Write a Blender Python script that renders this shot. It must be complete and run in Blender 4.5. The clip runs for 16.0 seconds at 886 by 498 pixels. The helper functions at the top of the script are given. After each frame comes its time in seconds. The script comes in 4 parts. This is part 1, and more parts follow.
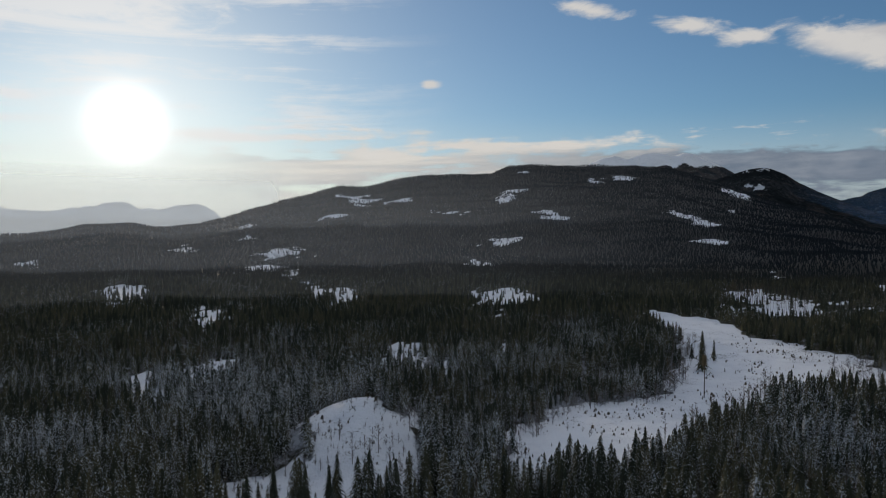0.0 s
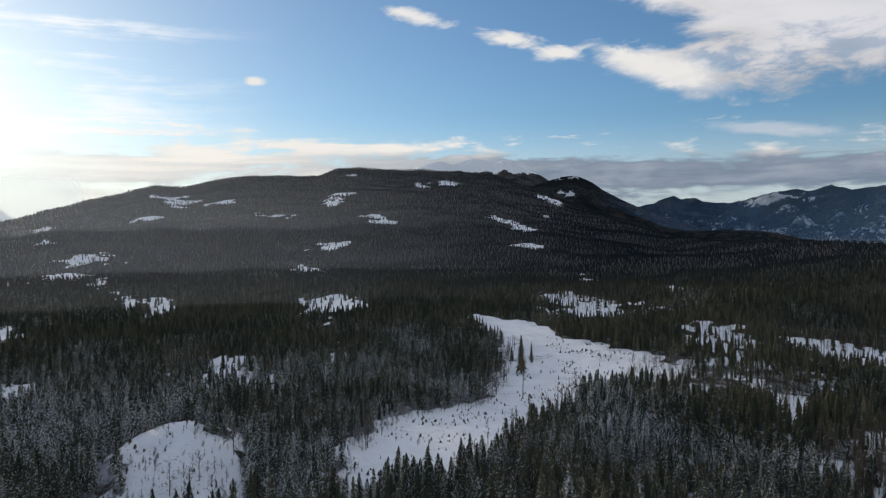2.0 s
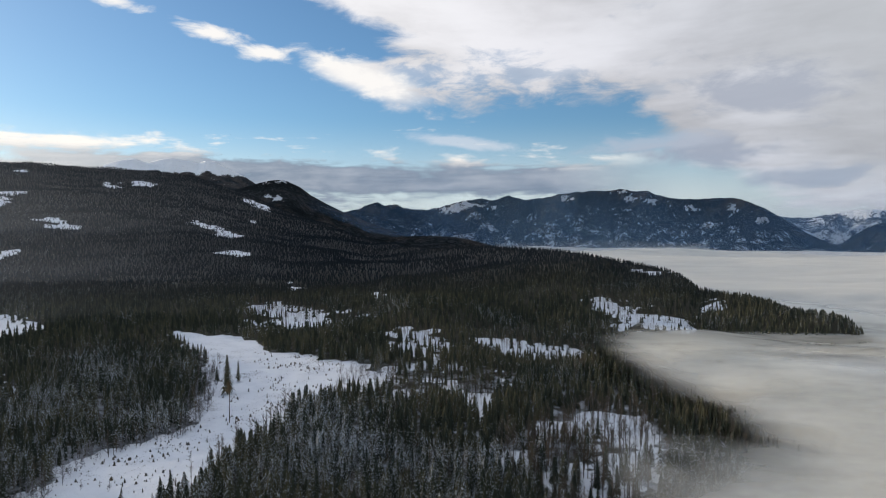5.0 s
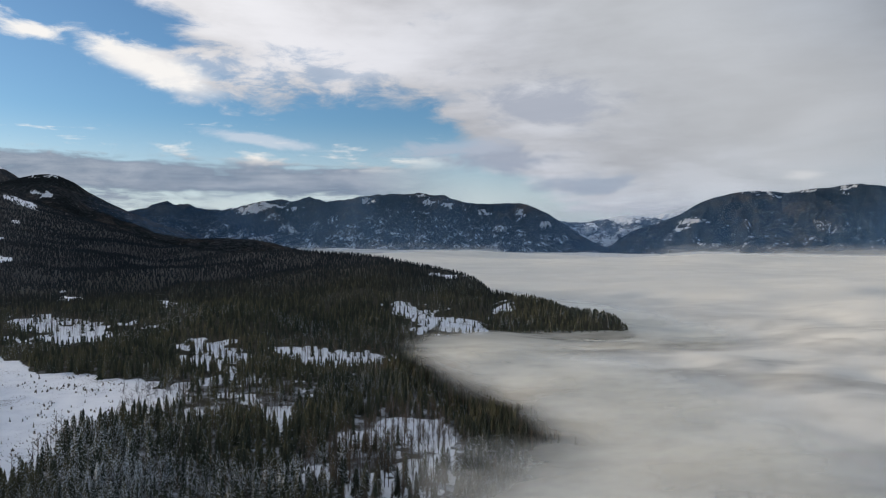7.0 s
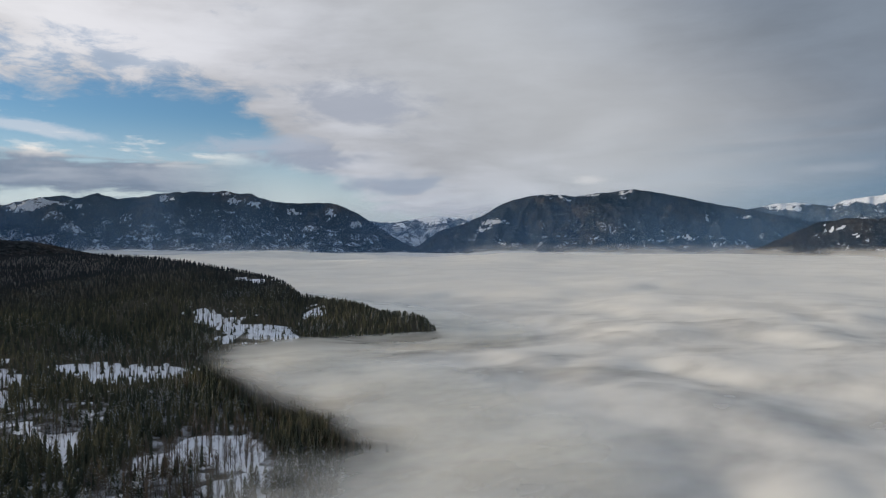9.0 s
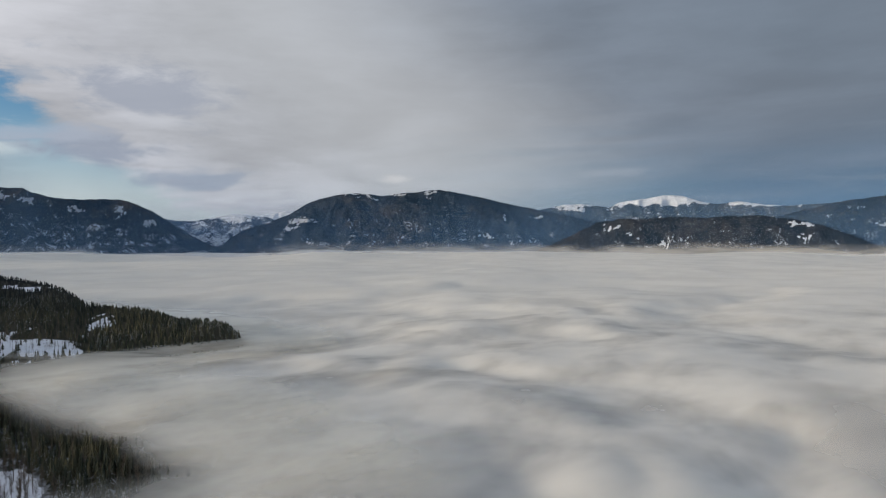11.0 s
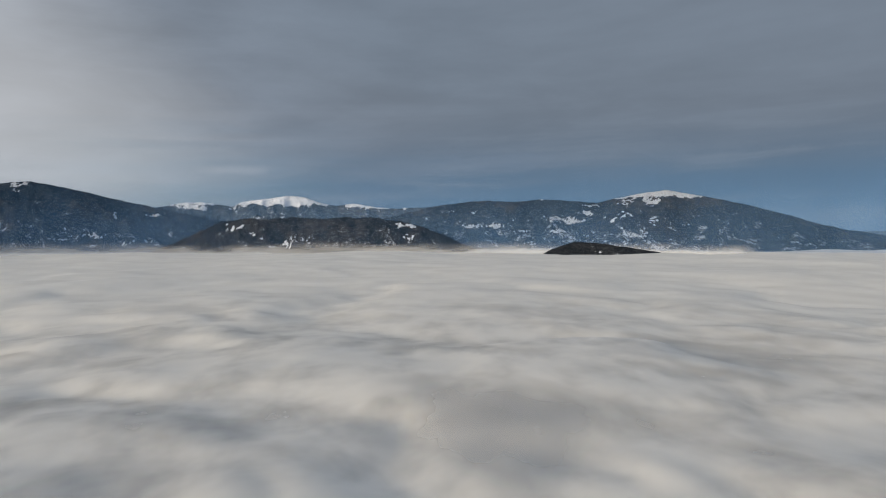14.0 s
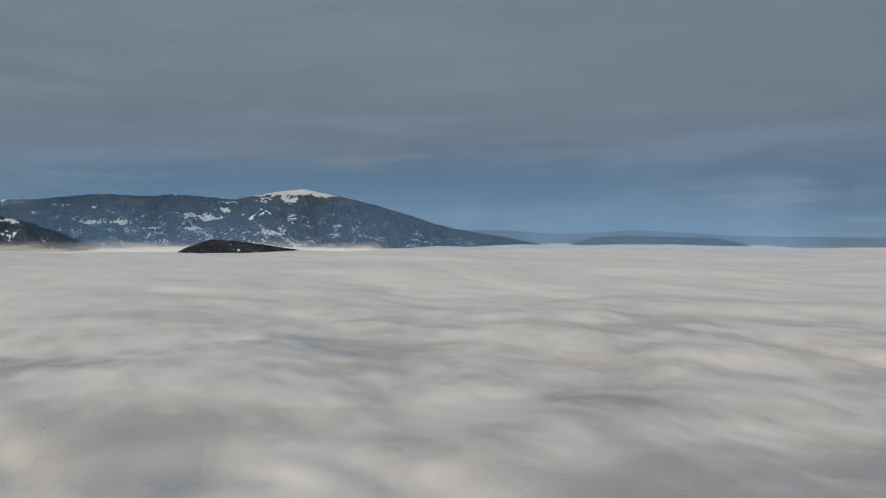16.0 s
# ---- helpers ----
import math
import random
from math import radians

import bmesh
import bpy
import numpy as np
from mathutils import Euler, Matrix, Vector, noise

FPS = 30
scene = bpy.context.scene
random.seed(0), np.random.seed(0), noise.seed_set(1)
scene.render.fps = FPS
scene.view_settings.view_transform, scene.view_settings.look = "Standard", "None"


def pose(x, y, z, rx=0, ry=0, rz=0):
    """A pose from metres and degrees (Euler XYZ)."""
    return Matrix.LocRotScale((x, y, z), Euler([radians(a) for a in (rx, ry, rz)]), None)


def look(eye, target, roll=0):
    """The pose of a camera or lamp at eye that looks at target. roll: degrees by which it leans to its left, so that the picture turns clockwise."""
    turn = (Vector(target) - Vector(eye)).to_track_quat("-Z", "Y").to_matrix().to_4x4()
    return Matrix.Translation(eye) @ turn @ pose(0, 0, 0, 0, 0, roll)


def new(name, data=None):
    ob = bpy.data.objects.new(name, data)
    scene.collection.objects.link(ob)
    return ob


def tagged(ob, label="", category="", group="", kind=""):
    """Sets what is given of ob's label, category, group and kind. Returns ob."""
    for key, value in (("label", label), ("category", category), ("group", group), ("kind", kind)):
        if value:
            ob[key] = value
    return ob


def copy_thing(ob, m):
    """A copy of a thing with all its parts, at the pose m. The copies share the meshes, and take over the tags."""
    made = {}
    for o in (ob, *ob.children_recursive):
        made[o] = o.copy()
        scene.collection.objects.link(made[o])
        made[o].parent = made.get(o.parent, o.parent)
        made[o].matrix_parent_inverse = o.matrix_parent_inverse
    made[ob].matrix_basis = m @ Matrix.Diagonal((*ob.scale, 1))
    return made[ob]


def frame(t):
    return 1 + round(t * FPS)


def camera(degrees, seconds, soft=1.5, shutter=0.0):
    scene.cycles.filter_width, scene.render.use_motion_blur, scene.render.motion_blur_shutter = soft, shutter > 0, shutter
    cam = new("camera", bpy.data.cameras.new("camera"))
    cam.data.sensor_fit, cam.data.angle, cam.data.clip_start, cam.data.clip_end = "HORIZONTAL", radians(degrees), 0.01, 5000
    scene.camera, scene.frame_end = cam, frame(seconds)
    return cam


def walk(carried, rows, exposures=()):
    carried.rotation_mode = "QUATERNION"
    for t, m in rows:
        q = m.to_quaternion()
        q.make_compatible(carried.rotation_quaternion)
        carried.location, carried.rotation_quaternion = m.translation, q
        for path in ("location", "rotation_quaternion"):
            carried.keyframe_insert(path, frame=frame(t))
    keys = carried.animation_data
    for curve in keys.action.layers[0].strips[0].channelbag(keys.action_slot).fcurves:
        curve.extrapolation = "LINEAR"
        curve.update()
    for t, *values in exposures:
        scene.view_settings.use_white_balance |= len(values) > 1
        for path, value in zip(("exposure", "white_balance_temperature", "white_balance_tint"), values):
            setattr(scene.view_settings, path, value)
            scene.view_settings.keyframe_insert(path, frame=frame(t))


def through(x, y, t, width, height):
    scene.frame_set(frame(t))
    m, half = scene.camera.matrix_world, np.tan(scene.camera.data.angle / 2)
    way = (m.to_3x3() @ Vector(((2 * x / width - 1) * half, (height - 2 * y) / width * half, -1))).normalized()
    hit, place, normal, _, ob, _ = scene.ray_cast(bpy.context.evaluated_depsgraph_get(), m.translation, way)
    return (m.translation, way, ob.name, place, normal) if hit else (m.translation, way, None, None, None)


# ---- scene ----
# The drone climbs straight up at 2.25 m/s while it pans to the right.
cam = camera(65.3, 16.0, soft=1.1)
PAN = [(0.0, 0.0, -1.31, 0.10), (0.5, 3.29, -1.29, 0.02), (1.0, 6.98, -1.24, 0.0), (1.5, 10.40, -1.20, 0.01), (2.0, 14.15, -1.16, 0.02),
       (2.5, 17.83, -1.11, 0.02), (3.0, 21.80, -1.06, -0.01), (3.5, 25.72, -1.01, -0.03), (4.0, 29.80, -0.95, -0.02),
       (5.2, 39.60, -0.87, -0.03), (6.5, 50.10, -0.79, -0.12), (7.0, 54.35, -0.74, -0.22), (7.5, 58.21, -0.71, -0.22),
       (8.0, 62.12, -0.68, -0.18), (8.5, 66.07, -0.69, -0.14), (9.0, 69.95, -0.75, -0.10), (10.2, 79.50, -0.86, 0.03),
       (11.5, 89.72, -0.89, 0.13), (12.0, 93.90, -0.87, 0.12), (12.5, 98.35, -0.89, 0.10), (13.0, 103.35, -0.93, 0.07),
       (13.5, 109.35, -0.98, 0.05), (14.0, 116.20, -1.05, 0.04), (14.5, 123.48, -1.13, 0.05), (15.0, 130.85, -1.20, 0.02),
       (15.5, 138.20, -1.24, -0.08), (16.0, 145.48, -1.27, -0.20)]
walk(cam, [(t, pose(0, 0, 80 + 2.25 * t, 90 + tilt, lean, -turn)) for t, turn, tilt, lean in PAN],
     [(0.0, -0.40), (0.5, -0.26), (1.0, -0.12), (2.0, 0.05), (4.0, 0.3), (9.0, 0.15), (12.0, 0.07), (16.0, 0.10)])


# ---------------------------------------------------------------- node arithmetic
class Val:
    """A socket of a node tree with arithmetic on it."""

    def __init__(self, tree, socket):
        self.tree, self.socket = tree, socket

    def math(self, op, *others, clamp=False):
        node = self.tree.nodes.new("ShaderNodeMath")
        node.operation, node.use_clamp = op, clamp
        for k, v in enumerate((self, *others)):
            plug(self.tree, node.inputs[k], v)
        return Val(self.tree, node.outputs[0])

    def __add__(self, o): return self.math("ADD", o)
    def __sub__(self, o): return self.math("SUBTRACT", o)
    def __mul__(self, o): return self.math("MULTIPLY", o)
    def __truediv__(self, o): return self.math("DIVIDE", o)
    def most(self, o): return self.math("MAXIMUM", o)
    def least(self, o): return self.math("MINIMUM", o)
    def exp(self): return self.math("EXPONENT")
    def inverse(self): return (self * -1.0) + 1.0

    def ease(self, a, b):
        node = self.tree.nodes.new("ShaderNodeMapRange")
        node.interpolation_type = "SMOOTHSTEP"
        plug(self.tree, node.inputs["Value"], self)
        node.inputs["From Min"].default_value, node.inputs["From Max"].default_value = min(a, b), max(a, b)
        node.inputs["To Min"].default_value, node.inputs["To Max"].default_value = (0, 1) if a < b else (1, 0)
        return Val(self.tree, node.outputs[0])

    def ramp(self, stops, low, high):
        """Stops of (value, number or colour)."""
        node = self.tree.nodes.new("ShaderNodeValToRGB")
        plug(self.tree, node.inputs[0], (self - low) / (high - low))
        cr = node.color_ramp
        while len(cr.elements) < len(stops):
            cr.elements.new(1.0)
        for el, (v, c) in zip(cr.elements, stops):
            el.position = (v - low) / (high - low)
        for el, (v, c) in zip(cr.elements, stops):
            el.color = (*c, 1) if isinstance(c, tuple) else (c, c, c, 1)
        return Val(self.tree, node.outputs[0])


def plug(tree, where, v):
    if isinstance(v, Val):
        tree.links.new(v.socket, where)
    elif isinstance(v, tuple) and len(where.default_value) == 4:
        where.default_value = (*v, 1)
    else:
        where.default_value = v


def blend(a, b, fac):
    """Mixes two colours."""
    tree = (a if isinstance(a, Val) else b if isinstance(b, Val) else fac).tree
    node = tree.nodes.new("ShaderNodeMix")
    node.data_type = "RGBA"
    plug(tree, node.inputs[0], fac)
    plug(tree, node.inputs[6], a)
    plug(tree, node.inputs[7], b)
    return Val(tree, node.outputs[2])


def scaled(colour, k):
    """A colour times a number."""
    tree = colour.tree
    node = tree.nodes.new("ShaderNodeVectorMath")
    node.operation = "SCALE"
    plug(tree, node.inputs[0], colour)
    plug(tree, node.inputs[3], k)
    return Val(tree, node.outputs[0])


def total(a, b):
    node = a.tree.nodes.new("ShaderNodeVectorMath")
    node.operation = "ADD"
    plug(a.tree, node.inputs[0], a)
    plug(a.tree, node.inputs[1], b)
    return Val(a.tree, node.outputs[0])


def vector(x, y, z):
    tree = x.tree
    node = tree.nodes.new("ShaderNodeCombineXYZ")
    for k, v in enumerate((x, y, z)):
        plug(tree, node.inputs[k], v)
    return Val(tree, node.outputs[0])


def grain(tree, where, scale, detail=4.0, rough=0.55, bend=0.0):
    node = tree.nodes.new("ShaderNodeTexNoise")
    if where is not None:
        plug(tree, node.inputs["Vector"], where)
    node.inputs["Scale"].default_value, node.inputs["Detail"].default_value = scale, detail
    node.inputs["Roughness"].default_value, node.inputs["Distortion"].default_value = rough, bend
    return Val(tree, node.outputs[0])


# ---------------------------------------------------------------- sun and sky
SUN_AZ, SUN_EL = -24.5, 8.25
sun_way = Vector((math.sin(radians(SUN_AZ)) * math.cos(radians(SUN_EL)), math.cos(radians(SUN_AZ)) * math.cos(radians(SUN_EL)), math.sin(radians(SUN_EL))))
sun = new("sun", bpy.data.lights.new("sun", "SUN"))
sun.data.energy, sun.data.angle, sun.data.color = 3.7, radians(7.0), (1.0, 0.84, 0.63)
sun.matrix_world = look(sun_way * 1000, (0, 0, 0))

world = bpy.data.worlds.new("winter_sky")
scene.world = world
world.use_nodes = True
wt = world.node_tree
wt.nodes.clear()
sky = wt.nodes.new("ShaderNodeTexSky")
sky.sky_type, sky.sun_disc = "NISHITA", False
sky.sun_elevation, sky.sun_rotation = radians(SUN_EL), radians(SUN_AZ)
sky.altitude, sky.air_density, sky.dust_density, sky.ozone_density = 900, 1.0, 0.6, 1.6
coord = wt.nodes.new("ShaderNodeTexCoord")
part_xyz = wt.nodes.new("ShaderNodeSeparateXYZ")
wt.links.new(coord.outputs["Generated"], part_xyz.inputs[0])
dx, dy, dz = (Val(wt, part_xyz.outputs[k]) for k in range(3))
AZ = dx.math("ARCTAN2", dy) * 57.2958          # bearing from the first view's heading
EL = dz.math("ARCSINE") * 57.2958              # height over the horizon
cos_sun = dx * sun_way.x + dy * sun_way.y + dz * sun_way.z
OFF = cos_sun.least(1.0).math("ARCCOSINE") * 57.2958   # degrees from the sun

# the clouds lie in a sheet overhead, drawn together towards the horizon
lift = dz.most(0.0) + 0.085
PX, PY = dx / lift, dy / lift


def sheet_noise(scale, seed, detail, rough, bend, shift=0.0):
    return grain(wt, vector(PX + sun_way.x * shift, PY + sun_way.y * shift, PX * 0.0 + seed), scale, detail, rough, bend)


puff = sheet_noise(0.75, 2.0, 7, 0.52, 0.5)
puff_lit = sheet_noise(0.75, 2.0, 7, 0.52, 0.5, 0.25)
soft = sheet_noise(0.42, 8.0, 5, 0.5, 0.7)
wisp = grain(wt, vector(AZ * 0.032, EL * 0.42 - AZ * 0.012, AZ * 0.0 + 3.0), 1.6, 7, 0.6, 0.4)
curl = grain(wt, vector(AZ * 0.16, EL * 0.42, AZ * 0.0 + 5.0), 1.5, 7, 0.62, 0.3)

air = scaled(Val(wt, sky.outputs[0]), 0.094)
tinted = wt.nodes.new("ShaderNodeVectorMath")
tinted.operation = "MULTIPLY"
plug(wt, tinted.inputs[0], air)
tinted.inputs[1].default_value = (0.81, 1.12, 1.44)
air = Val(wt, tinted.outputs[0])
# haze low over the horizon, cream on the sun's side, blue-grey away from it
haze_colour = AZ.ramp([(-60, (0.95, 0.90, 0.80)), (0, (0.84, 0.82, 0.77)), (30, (0.66, 0.69, 0.73)), (48, (0.70, 0.70, 0.71)), (70, (0.50, 0.54, 0.60)), (105, (0.125, 0.20, 0.29)), (180, (0.085, 0.155, 0.24))], -180, 180)
air = blend(air, haze_colour, EL.ease(10.0, 0.0) * 0.80)
# a dull blue-grey quarter opposite the sun
air = blend(air, blend((0.088, 0.160, 0.250), (0.15, 0.18, 0.225), EL.ease(2, 12)), AZ.ease(80, 112) * EL.ease(40, 20))
# milky veil round the sun
air = blend(air, (0.80, 0.84, 0.88), (OFF * -0.075).exp() * 0.85)

# high overcast that thickens to the right
left_edge = EL.ramp([(0, 0.52), (10, 0.27), (13.8, 0.27), (14.5, 0.315), (16.2, 0.325), (17.7, 0.298), (18.6, 0.275), (26, 0.20), (60, 0.0), (90, 0.0)], 0, 90) * 100.0
low_edge = AZ.ramp([(0, 0.60), (26, 0.45), (30, 0.400), (34, 0.345), (44, 0.33), (50, 0.355), (54, 0.32), (58, 0.20), (64, 0.10), (72, 0.0), (180, 0.0)], -180, 180) * 30.0
ragged = (puff - 0.5) * 2.2 + (curl - 0.5) * 2.4
deck = ((EL - low_edge) * 0.55 + ragged).ease(-0.15, 0.85) * ((AZ - left_edge) * 0.30 + ragged).ease(-0.2, 0.9)
deck = deck * ((EL.ease(26, 8) * AZ.ease(66, 36) * (curl * 0.55 + puff * 0.6).ease(0.50, 0.40)) * 0.75).inverse()
slant = AZ + ((EL - 8.0) * 1.0 + (soft - 0.5) * 16.0) * AZ.ease(50, 75)
deck_colour = slant.ramp([(20, (0.68, 0.67, 0.68)), (45, (0.54, 0.54, 0.57)), (62, (0.46, 0.475, 0.52)), (76, (0.36, 0.385, 0.43)), (102, (0.20, 0.236, 0.29)), (120, (0.160, 0.196, 0.246)), (180, (0.155, 0.188, 0.236))], -180, 180)
shade = ((puff - puff_lit) * 1.3 + (curl - 0.5) * 0.35 + (soft - 0.5) * 1.9 + (wisp - 0.5) * 0.3) * AZ.ramp([(30, 1.0), (70, 1.0), (110, 0.42), (180, 0.22)], -180, 180)
deck_colour = blend(scaled(deck_colour, 0.72), scaled(deck_colour, 1.28), (shade + 0.5).ease(0.0, 1.0))
# the unseen cloud overhead is brightened to add ambient light
deck_colour = scaled(deck_colour, EL.ease(24, 55) * 1.2 + 1.0)
low_gap = (EL + (wisp - 0.5) * 7.0 + (soft - 0.5) * 5.0 + AZ.ease(85, 128) * -4.0).ease(-2.0, 9.0)
deck = deck * (low_gap.inverse() * AZ.ease(74, 104)).inverse()
plume = ((AZ - 83.0 + (EL - 6.0) * 0.9 + (soft - 0.5) * 14.0).math("ABSOLUTE") / 24.0).ease(1.0, 0.0) * EL.ease(0, 4)
deck_colour = blend(deck_colour, (0.54, 0.55, 0.565), plume * 0.5)
air = blend(air, deck_colour, deck)

# grey stratus with a bright upper rim low over the ridge
band_mid = AZ.ramp([(-40, 0.44), (0, 0.48), (20, 0.48), (35, 0.45), (48, 0.42), (180, 0.40)], -180, 180) * 10.0
frayed = (wisp - 0.5) * 3.4 + (curl - 0.5) * 2.6
band = ((EL - band_mid).math("ABSOLUTE") * -0.36 + 1.14 + frayed).ease(0.10, 0.80) * AZ.ease(-26, -8) * AZ.ease(58, 46)
body = blend((0.14, 0.185, 0.26), (0.31, 0.345, 0.41), (wisp * 0.6 + curl * 0.5).ease(0.42, 0.72))
under = blend(body, blend((0.62, 0.62, 0.62), (0.90, 0.85, 0.78), wisp.ease(0.35, 0.65)), AZ.ease(24, -4))
band_colour = blend((0.88, 0.83, 0.77), under, (EL - band_mid + frayed * 0.4).ease(2.5, 1.4))
air = blend(air, band_colour, band * 0.94)


def cloudlet(air, az, el, wide, high, lean, colour, strength=1.0):
    """A small cloud round a bearing and height."""
    u = (AZ - az) / wide
    v = (EL - el - (AZ - az) * lean) / high
    body = (u * u + v * v).math("SQRT")
    return blend(air, colour, (body + (curl - 0.5) * 2.6 + (puff - 0.5) * 0.8).ease(1.15, 0.30) * strength)


white = (0.80, 0.78, 0.76)
air = cloudlet(air, -1.1, 12.1, 1.1, 0.45, -0.06, white)
air = cloudlet(air, 11.8, 17.4, 3.0, 0.75, -0.20, white)
air = cloudlet(air, 19.4, 15.6, 3.4, 0.70, -0.16, white)
air = cloudlet(air, 24.0, 14.4, 2.2, 0.70, -0.12, white)
air = cloudlet(air, 30.5, 13.0, 5.0, 1.3, -0.30, white)
air = cloudlet(air, 39.5, 7.9, 5.0, 0.50, -0.12, (0.66, 0.66, 0.70), 0.5)
air = cloudlet(air, -17.5, 7.6, 5.0, 0.42, -0.03, (0.95, 0.94, 0.92), 0.9)
air = cloudlet(air, -29.0, 16.6, 11.0, 2.4, -0.02, (0.95, 0.95, 0.95), 0.85)
air = cloudlet(air, -31.5, 9.8, 2.2, 0.5, -0.05, (0.95, 0.95, 0.95), 0.8)
air = cloudlet(air, 82.0, 4.9, 1.7, 0.42, 0.02, (0.62, 0.62, 0.62), 0.55)
air = cloudlet(air, 100.0, 5.2, 3.4, 0.40, 0.05, (0.36, 0.40, 0.46), 0.35)
air = cloudlet(air, 119.0, 5.9, 8.0, 0.9, 0.06, (0.15, 0.20, 0.27), 0.6)
air = cloudlet(air, 168.0, 7.0, 14.0, 1.2, 0.08, (0.15, 0.21, 0.295), 0.7)

air = cloudlet(air, 58.5, 6.6, 6.0, 1.4, 0.02, (0.29, 0.33, 0.41), 0.9)
air = cloudlet(air, 63.5, 10.8, 5.5, 2.2, -0.08, (0.33, 0.36, 0.43), 0.85)
air = cloudlet(air, 66.0, 4.6, 5.0, 0.9, 0.02, (0.30, 0.35, 0.43), 0.85)
air = cloudlet(air, 55.0, 7.6, 5.0, 0.9, 0.03, (0.40, 0.44, 0.52), 0.6)

# streaks of thin cloud before and above the sun
streak = (wisp * 0.9 + curl * 0.35 + soft * 0.3).ease(0.74, 0.95) * AZ.ease(2, -16) * EL.ease(5, 7)
air = blend(air, (0.95, 0.95, 0.95), streak * 0.8)

air = blend(air, (0.185, 0.235, 0.30), (wisp * 0.8 + curl * 0.3).ease(0.50, 0.78) * AZ.ease(92, 120) * EL.ease(13, 3) * 0.7)

# the aureole of the sun seen through thin cloud
glow = (OFF * OFF * -0.30).exp() * 2.4 + (OFF * -0.17).exp() * 0.36
air = total(air, scaled(vector(glow, glow * 0.985, glow * 0.93), 1.0))
background = wt.nodes.new("ShaderNodeBackground")
wt.links.new(air.socket, background.inputs[0])
background.inputs[1].default_value = 1.0
world_out = wt.nodes.new("ShaderNodeOutputWorld")
wt.links.new(background.outputs[0], world_out.inputs[0])


# ---------------------------------------------------------------- materials
def material(name, rough=0.9, spec=0.2):
    m = bpy.data.materials.new(name)
    m.use_nodes = True
    tree = m.node_tree
    bsdf = tree.nodes["Principled BSDF"]
    bsdf.inputs["Roughness"].default_value = rough
    bsdf.inputs["Specular IOR Level"].default_value = spec
    return m, tree, bsdf


def attribute(tree, name):
    node = tree.nodes.new("ShaderNodeAttribute")
    node.attribute_name = name
    return Val(tree, node.outputs["Fac"])


def place(tree):
    return Val(tree, tree.nodes.new("ShaderNodeNewGeometry").outputs["Position"])


def relief(tree, bsdf, height, strength, distance):
    node = tree.nodes.new("ShaderNodeBump")
    node.inputs["Strength"].default_value, node.inputs["Distance"].default_value = strength, distance
    plug(tree, node.inputs["Height"], height)
    tree.links.new(node.outputs[0], bsdf.inputs["Normal"])


def upward(tree):
    node = tree.nodes.new("ShaderNodeSeparateXYZ")
    tree.links.new(tree.nodes.new("ShaderNodeNewGeometry").outputs["Normal"], node.inputs[0])
    return Val(tree, node.outputs[2])


def rounded(tree, where, amount):
    """Bends normals upwards, for foliage or fog whose inside scatters the light."""
    shape = tree.nodes.new("ShaderNodeNewGeometry")
    bent = tree.nodes.new("ShaderNodeMix")
    bent.data_type = "VECTOR"
    plug(tree, bent.inputs[0], amount)
    tree.links.new(shape.outputs["Normal"], bent.inputs[4])
    bent.inputs[5].default_value = (0, 0, 1)
    flat = tree.nodes.new("ShaderNodeVectorMath")
    flat.operation = "NORMALIZE"
    tree.links.new(bent.outputs[1], flat.inputs[0])
    tree.links.new(flat.outputs[0], where)


SNOW = (0.76, 0.775, 0.81)

# snow in the open, needle litter and patchy snow under the trees
ground_mat, tree, bsdf = material("snowy_ground", 0.8, 0.1)
pos = place(tree)
fine, mid, wide = grain(tree, pos, 0.9, 5, 0.65), grain(tree, pos, 0.09, 5, 0.6), grain(tree, pos, 0.012, 3)
open_snow = (attribute(tree, "open") + (mid - 0.5) * 0.55 + (fine - 0.5) * 0.25).ease(0.38, 0.60)
# far litter is painted slate for hazy distance and the shade under trees
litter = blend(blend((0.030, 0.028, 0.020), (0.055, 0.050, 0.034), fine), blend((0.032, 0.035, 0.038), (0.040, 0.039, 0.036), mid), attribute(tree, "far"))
litter = blend(litter, (0.42, 0.44, 0.48), ((mid + (fine - 0.5) * 0.5) * attribute(tree, "near")).ease(0.40, 0.66) * 0.9)
snow_col = blend(SNOW, (0.66, 0.68, 0.73), (wide * 0.5 + mid * 0.5).ease(0.42, 0.68))
snow_col = blend(snow_col, (0.13, 0.115, 0.09), (fine * 0.7 + mid * 0.3 + (grain(tree, pos, 0.03, 2) - 0.5) * 0.35).ease(0.60, 0.66) * 0.85)
plug(tree, bsdf.inputs["Base Color"], blend(litter, snow_col, open_snow))
relief(tree, bsdf, mid * 2.5 + fine * 0.6, 0.8, 1.0)

# spruce needles with rime; the slate tint of hazy distance is painted in
needle_mat, tree, bsdf = material("spruce_needles", 0.9, 0.0)
pos = place(tree)
info = tree.nodes.new("ShaderNodeObjectInfo")
tint = (attribute(tree, "tint") + Val(tree, info.outputs["Random"])).math("FRACT")
fine, mid = grain(tree, pos, 1.7, 2, 0.8), grain(tree, pos, 0.015, 4, 0.65)
# grows with distance from the drone's start, not with height
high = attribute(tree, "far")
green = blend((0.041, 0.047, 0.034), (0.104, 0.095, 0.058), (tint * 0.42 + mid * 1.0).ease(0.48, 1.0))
haze_slate = blend((0.024, 0.029, 0.034), (0.033, 0.035, 0.037), grain(tree, pos, 0.006, 4).ease(0.45, 0.75))
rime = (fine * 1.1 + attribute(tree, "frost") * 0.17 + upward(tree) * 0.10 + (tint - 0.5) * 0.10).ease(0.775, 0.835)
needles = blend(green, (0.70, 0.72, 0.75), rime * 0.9)
